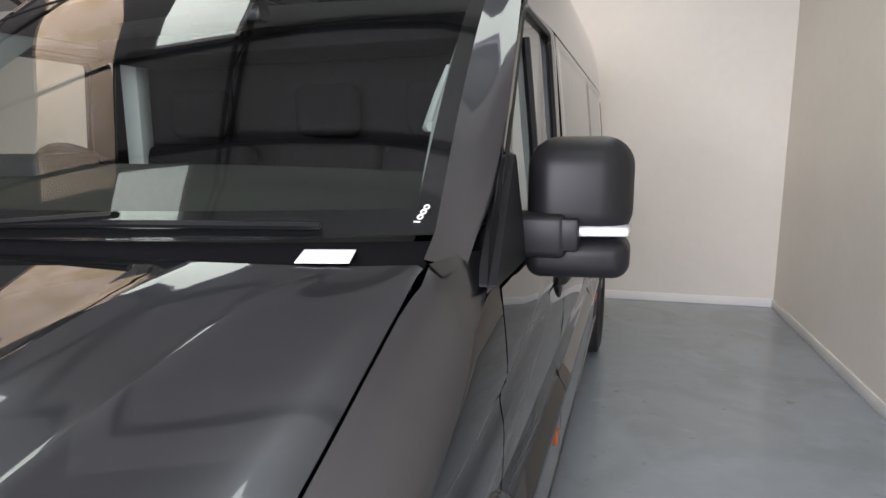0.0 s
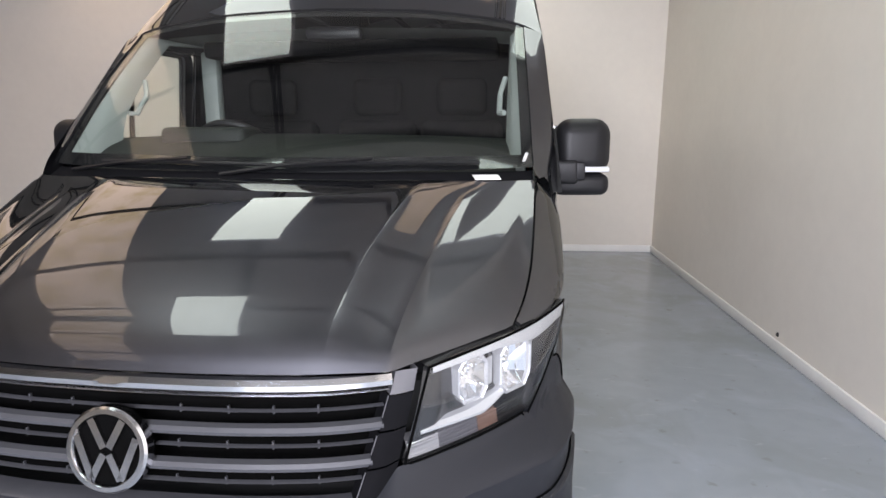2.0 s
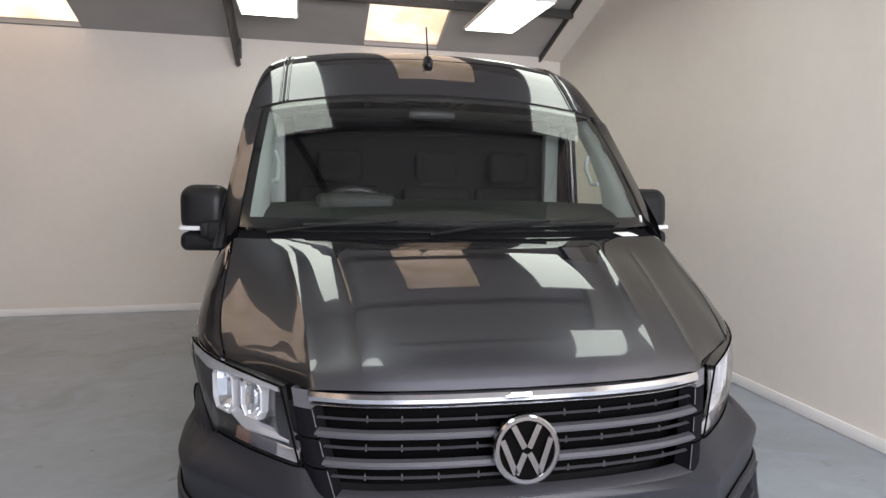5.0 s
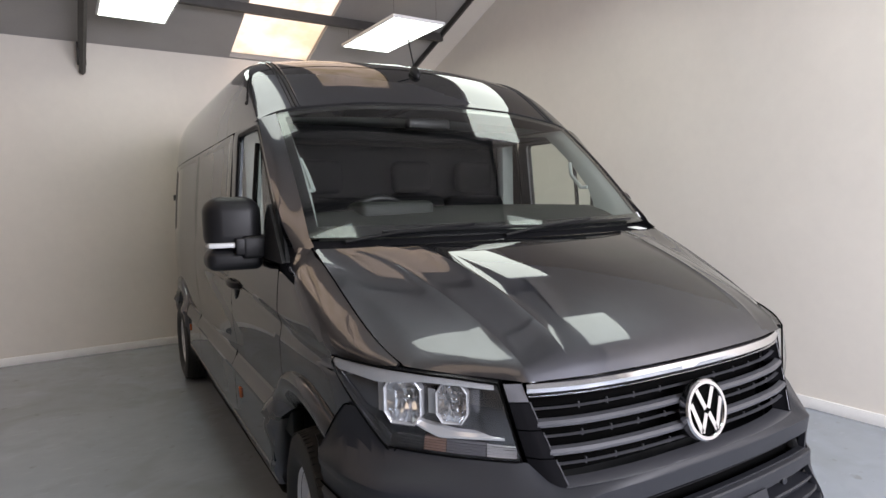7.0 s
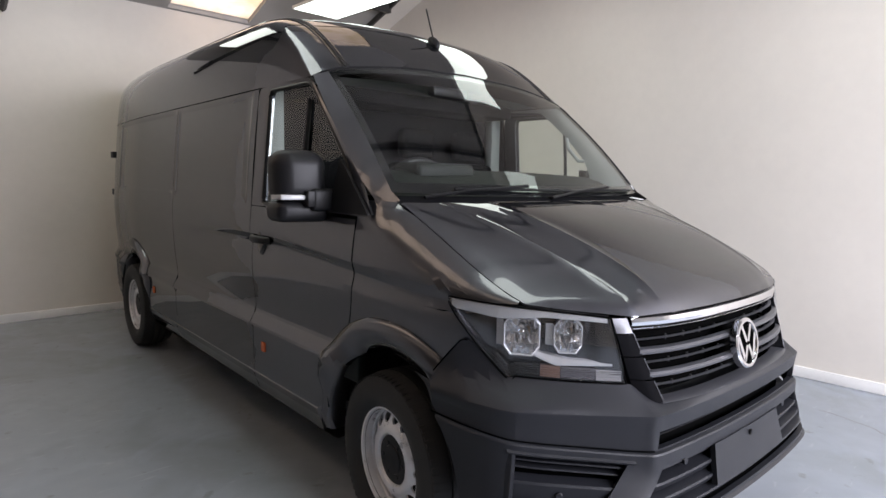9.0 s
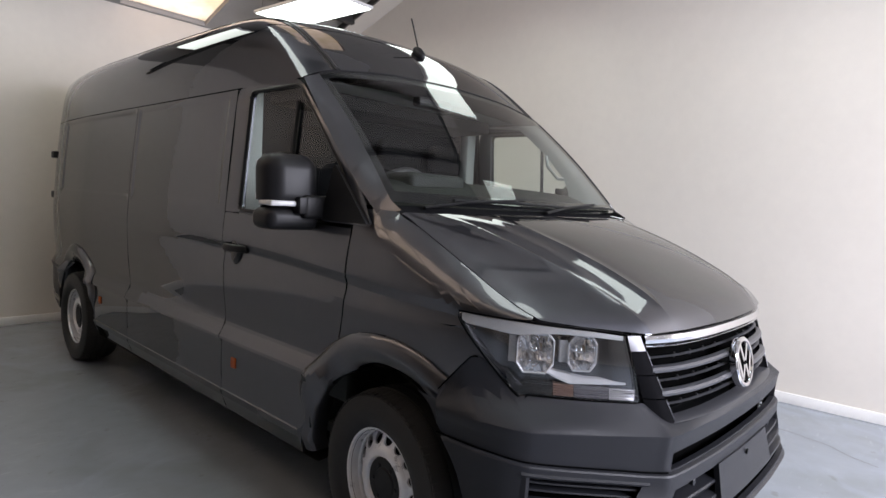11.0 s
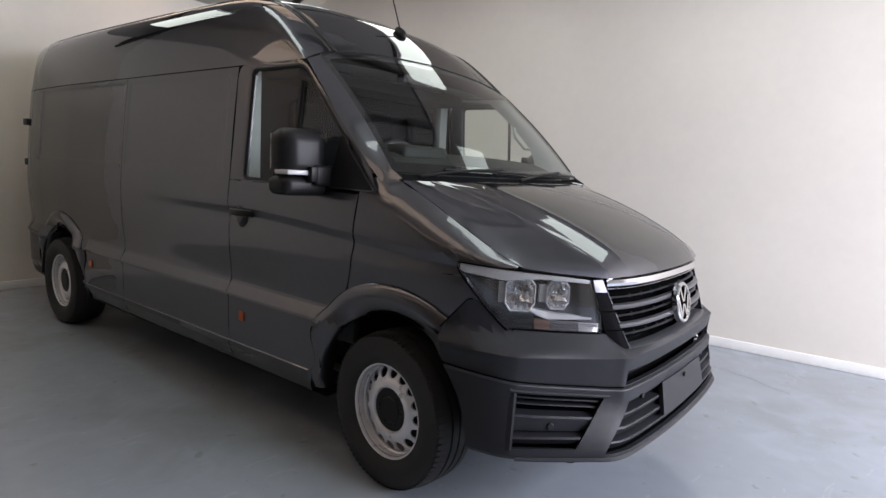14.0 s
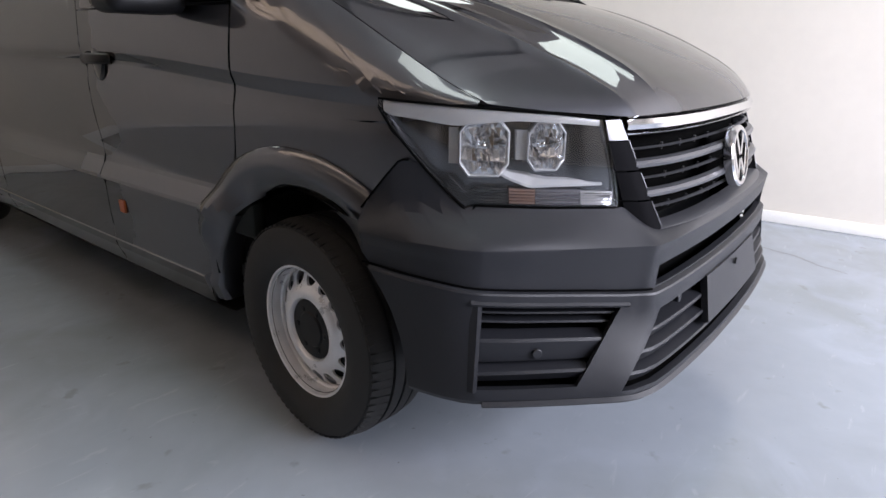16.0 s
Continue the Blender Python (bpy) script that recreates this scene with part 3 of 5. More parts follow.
ring = []
for o, i in zip(WIN_OUT + WIN_OUT[:1], WIN_IN + WIN_IN[:1]):
    m = ((o[0] * 0.3 + i[0] * 0.7), (o[1] * 0.25 + i[1] * 0.75))
    ring.append([on_side(o), on_side(m, 0.002), on_side(i, -0.004), on_side(i, -0.03)])
for s, d in zip((1, -1), doors):
    part("window_frame", grid_bm(mirror_x(ring, s), 0.0, None, (0, 3, 1.2)), M_PAINT, d)
    # black seal round the pane
    pts = [mirror_x(on_side(p, -0.006), s) for p in WIN_IN + WIN_IN[:1]]
    part("window_seal", tube_bm([tuple(p) for p in pts], 0.011, 6), M_BLACK, d)
    bm = bmesh.new()
    bm.faces.new([bm.verts.new(mirror_x(on_side(p, -0.012), s)) for p in WIN_IN])
    bmesh.ops.triangulate(bm, faces=bm.faces)
    pane = part("pane", bm, M_GLASS, d, smooth=False)
    pane.visible_shadow = False
    part("pane_divider", tube_bm([tuple(mirror_x(on_side((1.68, z), -0.006), s)) for z in (1.335, 1.6, 1.83)], 0.012, 6), M_BLACK, d)
    # black corner piece that carries the mirror
    tri = rounded([(1.110, 1.332), (1.40, 1.332), (1.345, 1.565)], [0.01, 0.03, 0.03])
    bm = bmesh.new()
    a = [bm.verts.new(mirror_x(on_side(p, 0.014), s)) for p in tri]
    b = [bm.verts.new(mirror_x(on_side(p, -0.02), s)) for p in tri]
    bm.faces.new(a)
    bm.faces.new(b[::-1])
    for k in range(len(a)):
        j = (k + 1) % len(a)
        bm.faces.new((a[k], b[k], b[j], a[j]))
    part("mirror_base", bm, M_BLACK, d)
    # handle in its dished recess
    bm = bmesh.new()
    bmesh.ops.create_uvsphere(bm, u_segments=20, v_segments=10, radius=1)
    bmesh.ops.transform(bm, matrix=Matrix.Translation((s * (side_x(2.11, 1.16) - 0.004), 2.11, 1.151)) @ Matrix.Diagonal((0.012, 0.050, 0.082, 1)), verts=bm.verts)
    part("handle_recess", bm, M_GLOSSBLACK, d)
    xh = side_x(2.11, 1.16)
    part("door_handle", tube_bm([(s * (xh + o), y, 1.151) for o, y in ((-0.005, 2.005), (0.018, 2.035), (0.023, 2.11), (0.018, 2.185), (-0.005, 2.215))], 0.016, 8, flat=(0.012, 0.02)), M_BLACK, d)

# front wings
C_Y = [0.43, 0.48, 0.55, 0.63, 0.73, 0.83, 0.93, 1.035, 1.13, 1.23]
C_X = crv(C_Y, [0.850, 0.865, 0.882, 0.894, 0.901, 0.905, 0.908, 0.912, 0.952, 0.984])
C_Z = crv(C_Y, [1.078, 1.100, 1.136, 1.180, 1.234, 1.286, 1.335, 1.380, 1.385, 1.385])
C_INV = crv([1.078, 1.100, 1.136, 1.180, 1.234, 1.286, 1.335, 1.380], [0.43, 0.48, 0.55, 0.63, 0.73, 0.83, 0.93, 1.035])


def wing_x(y, z):
    xs_, xc, d = side_x(y, min(z, 1.3)), C_X(y), C_Z(y) - z
    w = min(0.14, max(0.02, C_Z(y) - 1.04))
    return xs_ if d > w else xs_ - (xs_ - xc) * (1 - max(d, 0) / w) ** 2.2


def wing_front(z):
    if z >= 1.078:
        return C_INV(z)
    if z >= 0.835:
        return 0.635 - 0.165 * ((1.078 - z) / 0.243) ** 1.15
    return 0.47 + (z - 0.835) * -3.0


P = []
wz = [0.66, 0.70, 0.735, 0.77, 0.80, 0.82, 0.835, 0.87, 0.92, 0.98, 1.02, 1.05, 1.07, 1.0775, 1.078, 1.09, 1.11, 1.122, 1.134, 1.148, 1.162, 1.176, 1.19, 1.21, 1.24, 1.27, 1.29, 1.31, 1.33, 1.345, 1.36, 1.38]
for f in np.linspace(0, 1, 26):
    row = []
    for z in wz:
        y0, y1 = wing_front(z), door_front(z) - 0.007
        if 1.078 <= z < 1.08:
            y0 = 0.635
        y = y0 + (y1 - y0) * f
        zz = min(max(z - fall(y, z) * min(1, max(0, (C_Z(y) - z) / 0.06)), front_low(y)), C_Z(y))
        row.append((wing_x(y, zz), y, zz))
    P.append(row)
both("wing", P, M_PAINT, angle=12)
# narrow tongue of the wing over the lamp
tongue = []
for y in np.linspace(0.445, 0.68, 14):
    zb = 1.076
    tongue.append([(wing_x(y, z), y, z) for z in np.linspace(zb, max(C_Z(y), zb + 0.002), 7)])
both("wing_tip", tongue, M_PAINT, 0.01)

# wheel-arch flares; their outer edge runs in at the sill
def flare(yc, a0, a1, n, mat, name, rise=1.0, taper=150):
    P = []
    for a in np.linspace(radians(a0), radians(a1), n):
        d = math.degrees(a)
        w = 1 - smooth01(taper, taper + 14, d) if d > 90 else 1 - smooth01(180 - taper, 166 - taper, d)
        row = []
        for r, o in ((0.585, -0.012), (0.581, 0.008), (0.574, 0.016), (0.555, 0.025), (0.530, 0.032), (0.518, 0.031), (0.480, 0.014), (0.455, -0.002), (0.445, -0.02), (0.445, -0.09)):
            r2 = 0.488 + (r - 0.488) * (0.12 + 0.88 * w) if r > 0.488 else r
            y, z = yc - r2 * math.cos(a), max(WZ + r2 * math.sin(a), 0.305)
            row.append((side_x(y, z) + (o * rise * (0.12 + 0.88 * w) if o > 0 else o), y, z))
        P.append(row)
    both(name, P, mat, 0.0)


flare(FW, 47, 182, 44, M_PAINT, "wheel_arch_trim")
flare(RW, -2, 182, 54, M_PAINT, "wheel_arch_trim")

# bonnet
def hood_front(x):
    a = abs(x)
    y = float(np.interp(a, [0, 0.2, 0.4, 0.585, 0.64, 0.74, 0.85], [0.120, 0.125, 0.144, 0.184, 0.242, 0.338, 0.432]))
    z = float(np.interp(a, [0, 0.4, 0.60, 0.74, 0.85], [1.046, 1.046, 1.046, 1.060, 1.077]))
    return y, z


def hood_rear(x):
    return 0.87 + 0.155 * (x / 0.90) ** 2, 1.392 - 0.008 * (x / 0.9) ** 2


BULGE = crv([0, 0.04, 0.10, 0.2, 0.35, 0.55, 0.75, 0.9, 1], [0, 0.030, 0.050, 0.062, 0.066, 0.058, 0.038, 0.017, 0])
P = []
for t in [0, 0.006, 0.015, 0.03, 0.05, 0.08, 0.12, 0.17, 0.23, 0.30, 0.38, 0.46, 0.54, 0.62, 0.70, 0.78, 0.85, 0.91, 0.96, 1]:
    row = []
    xe = 0.85 + (0.908 - 0.85) * t ** 0.75
    # two creases: inner one off the middle field, outer one curling out at the rear
    xi = 0.440 + 0.105 * t ** 1.3
    xo = 0.580 + 0.130 * t ** 1.2 + 0.06 * smooth01(0.85, 1.0, t)
    drop = 0.016 * smooth01(0.0, 0.14, t) * (1 - 0.8 * smooth01(0.78, 1.0, t))
    cols = [xi * f for f in (0, 0.2, 0.4, 0.6, 0.78, 0.90)] + [xi - 0.014, xi, xi + 0.014] + [xi + (xo - xi) * f for f in (0.3, 0.55, 0.8)] + [xo - 0.014, xo, xo + 0.014] + [xo + 0.014 + (xe - xo - 0.014) * f for f in (0.12, 0.25, 0.4, 0.55, 0.7, 0.82, 0.92, 1.0)]
    for x in cols:
        u = x / xe
        yf, zf_ = hood_front(u * 0.85)
        yr, zr = hood_rear(u * 0.9)
        y = yf + (yr - yf) * t
        z = zf_ + (zr - zf_) * t + BULGE(t) * (1 - u ** 5)
        if x > xi:
            z -= drop * min(1, (x - xi) / (xo - xi)) * (1 - smooth01(xo, xe, x))
        z += 0.25 * drop * (max(0, 1 - abs(x - xi) / 0.014) + max(0, 1 - abs(x - xo) / 0.014))
        if u > 0.999:
            z = C_Z(max(y, 0.43)) if y > 0.44 else z
            x = C_X(max(y, 0.43)) - 0.006
        row.append((x, y, z))
    P.append(row)
full = np.concatenate([mirror_x(np.array(P), -1)[:, ::-1][:, :-1], np.array(P)], axis=1)
bonnet = part("bonnet", grid_bm(full, 0.012, inward=(0, 1.5, 0.3)), M_PAINT, van, angle=35)
# crisp folds along the two creases
keys = [{tuple(np.round((q * r[j][0], r[j][1], r[j][2]), 3)) for r in P[3:-3]} for j in (7, 13) for q in (1, -1)]
for e in bonnet.data.edges:
    a, d = (tuple(np.round(bonnet.data.vertices[k].co, 3)) for k in e.vertices)
    if any(a in k and d in k for k in keys):
        e.use_edge_sharp = True

# cowl, windscreen, pillars
WB = lambda x: (x, 0.915 + 0.175 * (x / 0.875) ** 2, 1.412 + 0.012 * (x / 0.875) ** 2)
WT = lambda x: (x, ws_top_y(x) - 0.012, FRONT_Z(abs(x)) - 0.012)
P = []
for t in np.linspace(0, 1, 9):
    row = []
    for c in np.linspace(-1, 1, 25):
        a, b = Vector(WB(c * 0.902)), Vector(WT(c * 0.858))
        p = a.lerp(b, t)
        p += Vector((0, -0.55, 0.62)).normalized() * 0.024 * math.sin(math.pi * t) * (1 - 0.2 * c * c)
        row.append(tuple(p))
    P.append(row)
WS = np.array(P)
ws = part("windscreen", grid_bm(WS), M_GLASS, van, "clear raked windscreen with black border")
ws.visible_shadow = False


def ws_point(c, t, off=0.0):
    i, j = t * 8, (c + 1) * 12
    i0, j0 = min(int(i), 7), min(int(j), 23)
    a, b = i - i0, j - j0
    p = WS[i0, j0] * (1 - a) * (1 - b) + WS[i0 + 1, j0] * a * (1 - b) + WS[i0, j0 + 1] * (1 - a) * b + WS[i0 + 1, j0 + 1] * a * b
    return tuple(p + np.array((0, -0.66, 0.75)) * off)


# printed border inside the glass
for t0, t1 in ((0.0, 0.070), (0.955, 1.0)):
    P = [[ws_point(c, t, -0.004) for t in np.linspace(t0, t1, 3)] for c in np.linspace(-1, 1, 25)]
    part("black_border", grid_bm(P), M_GLOSSBLACK, ws)
for s in (1, -1):
    P = [[ws_point(s * c, t, -0.004) for c in np.linspace(0.955, 1, 3)] for t in np.linspace(0.065, 0.96, 9)]
    part("black_border", grid_bm(P), M_GLOSSBLACK, ws)
# pale trim lining the pillars between the glass and the door window
LINING = ((1.350, 1.400), (1.370, 1.528), (1.410, 1.610), (1.550, 1.753), (1.682, 1.858), (1.776, 1.927), (2.150, 1.957))
for s in (1, -1):
    P = []
    for k, t in enumerate((0.03, 0.20, 0.34, 0.60, 0.86, 0.955, 0.975)):
        g, e = Vector(ws_point(s * 0.958, t, -0.012)), Vector((s * 0.80, *LINING[k]))
        mid = g.lerp(e, 0.5) + Vector((-s * 0.012, 0, 0))
        P.append([tuple(g), tuple(g.lerp(mid, 0.5) + Vector((-s * 0.004, 0, 0))), tuple(mid), tuple(e), tuple(e + Vector((s * 0.05, 0.012, 0.004)))])
    part("pillar_lining", grid_bm(P), M_TRIM, van, "pale grey pillar lining")
# A pillars
P = []
for t in [-0.09] + list(np.linspace(0, 1, 14)):
    e1 = Vector((0.905, 1.035, 1.388)) if t < 0 else Vector(ws_point(1, min(t, 1)))
    y2, z2 = 1.105 + (1.660 - 1.105) * t, 1.365 + (1.936 - 1.365) * t
    if t < 0:
        y2, z2 = 1.125, 1.368
    e2 = Vector((side_x(y2, z2), y2, z2))
    e2.x += (0.953 - e2.x) * (1 - smooth01(0.0, 0.30, t))
    swell = 0.18 * smooth01(-0.09, 0.10, t)
    mid = (e1 + e2) / 2 + Vector((0.35, -0.6, 0.25)).normalized() * 0.032 * swell
    m1, m2 = e1.lerp(mid, 0.5) + Vector((0.1, -0.7, 0.3)) * 0.012 * swell, mid.lerp(e2, 0.5) + Vector((0.7, -0.3, 0.1)) * 0.010 * swell
    P.append([tuple(e1 + Vector((0, 0.03, -0.02))), tuple(e1 + Vector((0, -0.004, 0.004))), tuple(m1), tuple(mid), tuple(m2), tuple(e2), tuple(e2 + Vector((-0.03, 0.02, 0)))])
both("a_pillar", P, M_PAINT, 0.0, angle=60)
# pillar foot between wing, bonnet and windscreen
both("pillar_foot", [[(C_X(y) + (wing_x(y, C_Z(y) - 0.02) - C_X(y)) * f, y, C_Z(y) - 0.02 * f + 0.004) for f in (0, 0.5, 1)] for y in np.linspace(1.035, 1.23, 5)], M_PAINT, 0.0)
# cowl grille between bonnet and glass
P = [[(x, hood_rear(x)[0] - 0.02, 1.375), (x, hood_rear(x)[0] + 0.012, 1.370), (x, WB(x)[1] - 0.01, 1.394), (x, WB(x)[1] + 0.02, 1.408)] for x in np.linspace(-0.9, 0.9, 31)]
part("cowl", grid_bm(P), M_MATTE, van)

# ---- nose: plan curve of the front ----
PLAN_X = [0, 0.2, 0.4, 0.60, 0.70, 0.80, 0.89, 0.950, 0.980, 0.992]
PLAN_Y = [0.092, 0.097, 0.118, 0.182, 0.258, 0.356, 0.466, 0.570, 0.640, 0.73]
arc = np.concatenate([[0], np.cumsum(np.hypot(np.diff(PLAN_X), np.diff(PLAN_Y)))])
PX, PY = crv(arc, PLAN_X), crv(arc, PLAN_Y)
S_END, S_GRILLE = arc[-1], arc[3]


def nose(s, off, z):
    # s: metres along the front from the middle (signed); off: outward
    a = abs(s)
    x, y = PX(a), PY(a)
    x2, y2 = PX(min(a + 0.01, S_END)), PY(min(a + 0.01, S_END))
    x1, y1 = PX(max(a - 0.01, 0)), PY(max(a - 0.01, 0))
    t = Vector((x2 - x1, y2 - y1))
    t.normalize()
    g = 1 if s >= 0 else -1
    return (g * (x + t.y * off), y - t.x * off, z)


# grille; its near-black back sheet puts the shade between the slats into colour
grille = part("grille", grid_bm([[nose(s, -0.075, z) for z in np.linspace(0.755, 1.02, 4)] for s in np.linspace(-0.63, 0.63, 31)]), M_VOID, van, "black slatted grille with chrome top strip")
lean = lambda z: 0.035 * (0.915 - z) / 0.13      # the grille leans forward at its foot


def g_edge(z):
    # the grille narrows toward its foot
    return 0.510 + 0.095 * (z - 0.765) / 0.24


def l_edge(z):
    return 0.618 + 0.066 * (z - 0.83) / 0.21


def bar(name, z0, z1, o0, o1, mat, s_end, parent, label=""):
    P = []
    for s in np.linspace(-s_end, s_end, 41):
        P.append([nose(s, o + lean(z), z) for o, z in ((o0, z0), (o1, z0 + 0.15 * (z1 - z0)), (o1 + 0.004, (z0 + z1) / 2), (o1, z1 - 0.15 * (z1 - z0)), (o0, z1), (o0, z0))])
    return part(name, grid_bm(P), mat, parent, label)


bar("chrome_strip", 1.008, 1.042, -0.06, 0.012, M_CHROME, 0.605, grille, "chrome strip")
bar("lower_chrome", 0.998, 1.006, -0.06, 0.004, M_CHROME, 0.60, grille)
for z in (0.962, 0.889, 0.816):
    bar("thin_slat", z - 0.0025, z + 0.0025, -0.022, -0.014, M_SLAT, g_edge(z) + 0.004, grille)
    for s in (-0.44, -0.34, -0.24, -0.13, 0.13, 0.24, 0.34, 0.44):
        p = nose(s, -0.022 + lean(z), z)
        part("pin", bm_box(bmesh.new(), (p[0] - 0.0018, p[1] - 0.002, p[2] - 0.009), (p[0] + 0.0018, p[1] + 0.004, p[2] + 0.009)), M_SLAT, grille, smooth=False)
for z in (0.926, 0.853):
    bar("slat", z - 0.010, z + 0.013, -0.012, 0.003, M_SLAT, g_edge(z) + 0.006, grille)
bar("slat", 0.762, 0.769, -0.05, 0.004, M_SLAT, g_edge(0.766) + 0.006, grille)
for s in (1, -1):
    for z0, z1 in ((0.762, 0.838), (0.842, 0.912), (0.916, 0.986), (0.989, 1.037)):
        P = []
        for z in np.linspace(z0, z1, 4):
            a, e = g_edge(z), l_edge(z)
            P.append([nose(s * q, o + lean(z) * w, z) for q, o, w in ((a - 0.006, -0.05, 1), (a, 0.005, 1), (a + 0.02, 0.004, 1), ((a + e) / 2, 0.002, 0.9), (e - 0.008, -0.008, 0.5), (e, -0.05, 0.5))])
        part("grille_wing", grid_bm(P), M_SATIN if z0 > 0.98 else M_MATTE, grille)
    for z0, z1 in ((0.772, 0.836), (0.870, 0.908), (0.943, 0.988)):
        part("edge_line", tube_bm([nose(s * (g_edge(z) - 0.003), 0.004 + lean(z), z) for z in np.linspace(z0, z1, 4)], 0.0014, 6), M_SATIN, grille)
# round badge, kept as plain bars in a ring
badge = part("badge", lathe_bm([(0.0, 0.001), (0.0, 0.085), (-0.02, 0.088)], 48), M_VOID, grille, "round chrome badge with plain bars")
badge.matrix_world = Matrix.Translation((-0.004, 0.066, 0.890)) @ Euler((0, 0, radians(-90))).to_matrix().to_4x4() @ Matrix.Rotation(radians(-10), 4, "Y")
me_ring = lathe_bm([(-0.015, 0.094), (0.008, 0.094), (0.013, 0.089), (0.013, 0.079), (0.006, 0.075), (-0.002, 0.075)], 56)
part("badge_ring", me_ring, M_BADGE, badge)


def badge_bar(a, b, w=0.0085, d=0.011):
    a, b = Vector(a), Vector(b)
    n = (b - a).normalized().orthogonal() * w
    bm = bmesh.new()
    q = [a - n, b - n, b + n, a + n]
    lo = [bm.verts.new((-0.004, p.x, p.y)) for p in q]
    hi = [bm.verts.new((d, a.lerp(b, 0.5).x + (p.x - a.lerp(b, 0.5).x) * 0.93, a.lerp(b, 0.5).y + (p.y - a.lerp(b, 0.5).y) * 0.97)) for p in q]
    bm.faces.new(hi)
    for k in range(4):
        bm.faces.new((lo[k], lo[(k + 1) % 4], hi[(k + 1) % 4], hi[k]))
    part("badge_bar", bm, M_BADGE, badge, smooth=False)


for g in (1, -1):
    for a, b in (((0.038, 0.066), (0.005, 0.004)), ((0.070, 0.030), (0.032, -0.064)), ((0.034, -0.064), (0.005, -0.008))):
        badge_bar((g * a[0], a[1]), (g * b[0], b[1]))

# bumper: a fuller plan curve of its own, blended into the nose at its top
# plan curves at the ledge and at the foot, both by the same running length
B_S = [0, 0.2, 0.4, 0.55, 0.60, 0.64, 0.74, 0.87, 1.0, 1.10, 1.2, 1.28, 1.36]
B_UP = [crv(B_S, q) for q in ([0, 0.2, 0.4, 0.552, 0.597, 0.632, 0.70, 0.80, 0.90, 0.965, 1.0, 1.02, 1.032],
                              [0.040, 0.043, 0.053, 0.067, 0.076, 0.104, 0.160, 0.243, 0.325, 0.39, 0.47, 0.56, 0.68])]
B_FOOT = [crv(B_S, q) for q in ([0, 0.22, 0.44, 0.60, 0.655, 0.70, 0.775, 0.86, 0.945, 0.99, 1.015, 1.028, 1.035],
                                [0.0, 0.004, 0.016, 0.032, 0.045, 0.066, 0.135, 0.222, 0.315, 0.375, 0.46, 0.55, 0.68])]
B_END = B_S[-1]
K_B = B_END / S_END
B_RISE = crv([0, 0.62, 0.80, 1.0, 1.20, B_END], [0, 0, 0.010, 0.026, 0.045, 0.056])


def bnose(s, off, z):
    a = abs(s)
    w = 1 - smooth01(0.37, 0.60, z)

    def plan(q):
        q = min(max(q, 0), B_END)
        return Vector((B_UP[0](q) * (1 - w) + B_FOOT[0](q) * w, B_UP[1](q) * (1 - w) + B_FOOT[1](q) * w))
    p = plan(a)
    t = plan(a + 0.012) - plan(a - 0.012)
    t.normalize()
    g = 1 if s >= 0 else -1
    # the ledge and the intakes climb toward the wheel arch
    lift = B_RISE(a) * smooth01(0.42, 0.57, z) * (1 - 0.75 * smooth01(0.66, 0.745, z))
    return (g * (p.x + t.y * off), p.y - t.x * off, z + lift)


def corner_top(s):
    lamp = 0.836 if s < 1.0 else 1.084 - 0.246 * (max(0.657 - PY(s), 0) / 0.189) ** 0.87 - 0.004
    return min(lamp, 0.943 - 1.15 * max(0, s - 1.17))


Z_TOP_B = crv([0, 0.50, 0.53, S_GRILLE + 0.01, 0.85, 0.99], [0.762, 0.764, 0.772, 0.826, 0.833, 0.836])
B_OFF = crv([0.355, 0.365, 0.38, 0.42, 0.53, 0.600, 0.616, 0.621, 0.626, 0.67, 0.72, 0.745, 0.84], [-0.05, -0.008, 0.002, 0.003, 0.003, 0.006, 0.006, 0.003, -0.010, -0.008, -0.003, 0.0, 0.0])
Z_FOLD = 0.745
BZ2 = [0.355, 0.360, 0.367, 0.38, 0.392, 0.41, 0.45, 0.49, 0.53, 0.560, 0.575, 0.588, 0.600, 0.616, 0.621, 0.626, 0.631, 0.650, 0.676, 0.690, 0.70, 0.725, 0.740, 0.745, 0.752, 0.79, 0.83, 0.87, 0.91, 0.95, 0.98, 1.0]
SS = sorted(set(np.round(np.concatenate([np.linspace(-B_END, B_END, 57), [g * q for g in (1, -1) for q in (0.56, 0.58, 0.595, 0.605, 0.615, 0.625, 0.64, 0.69, 1.04, 1.06, 1.16, 1.18, 1.22, 1.24)]]), 4)))


def bump_point(s, z):
    a = abs(s) / K_B
    top = Z_TOP_B(a) if a < 0.99 else corner_top(a)
    f = max(0, (z - Z_FOLD) / (1 - Z_FOLD))
    if f == 0:
        return bnose(s, B_OFF(z), z)
    p = Vector(bnose(s, B_OFF(Z_FOLD), Z_FOLD))
    zz = p.z + (top - p.z) * f
    q = Vector(nose(s / K_B, 0.004 + lean(zz) * (1 - smooth01(0.48, 0.62, a)), top))
    # a plain slope by the grille; at the corner an even curve that meets the nose below the lamp
    c = smooth01(0.68, 0.95, a)
    w = f * (1 - c) + smooth01(0, 1, (zz - p.z) / (0.838 - p.z)) * c
    return (p.x + (q.x - p.x) * w, p.y + (q.y - p.y) * w, zz)


def slant(s, z):
    # intakes widen toward the ground
    a = abs(s)
    k = 0.11 * min(1, max(0, (0.590 - z) / 0.2))
    w = float(np.interp(a, [0, 0.3, 0.56, 0.69, 1.06, 1.3], [0, 0.3, 1, 1, 0, 0]))
    return s + (1 if s > 0 else -1) * k * w


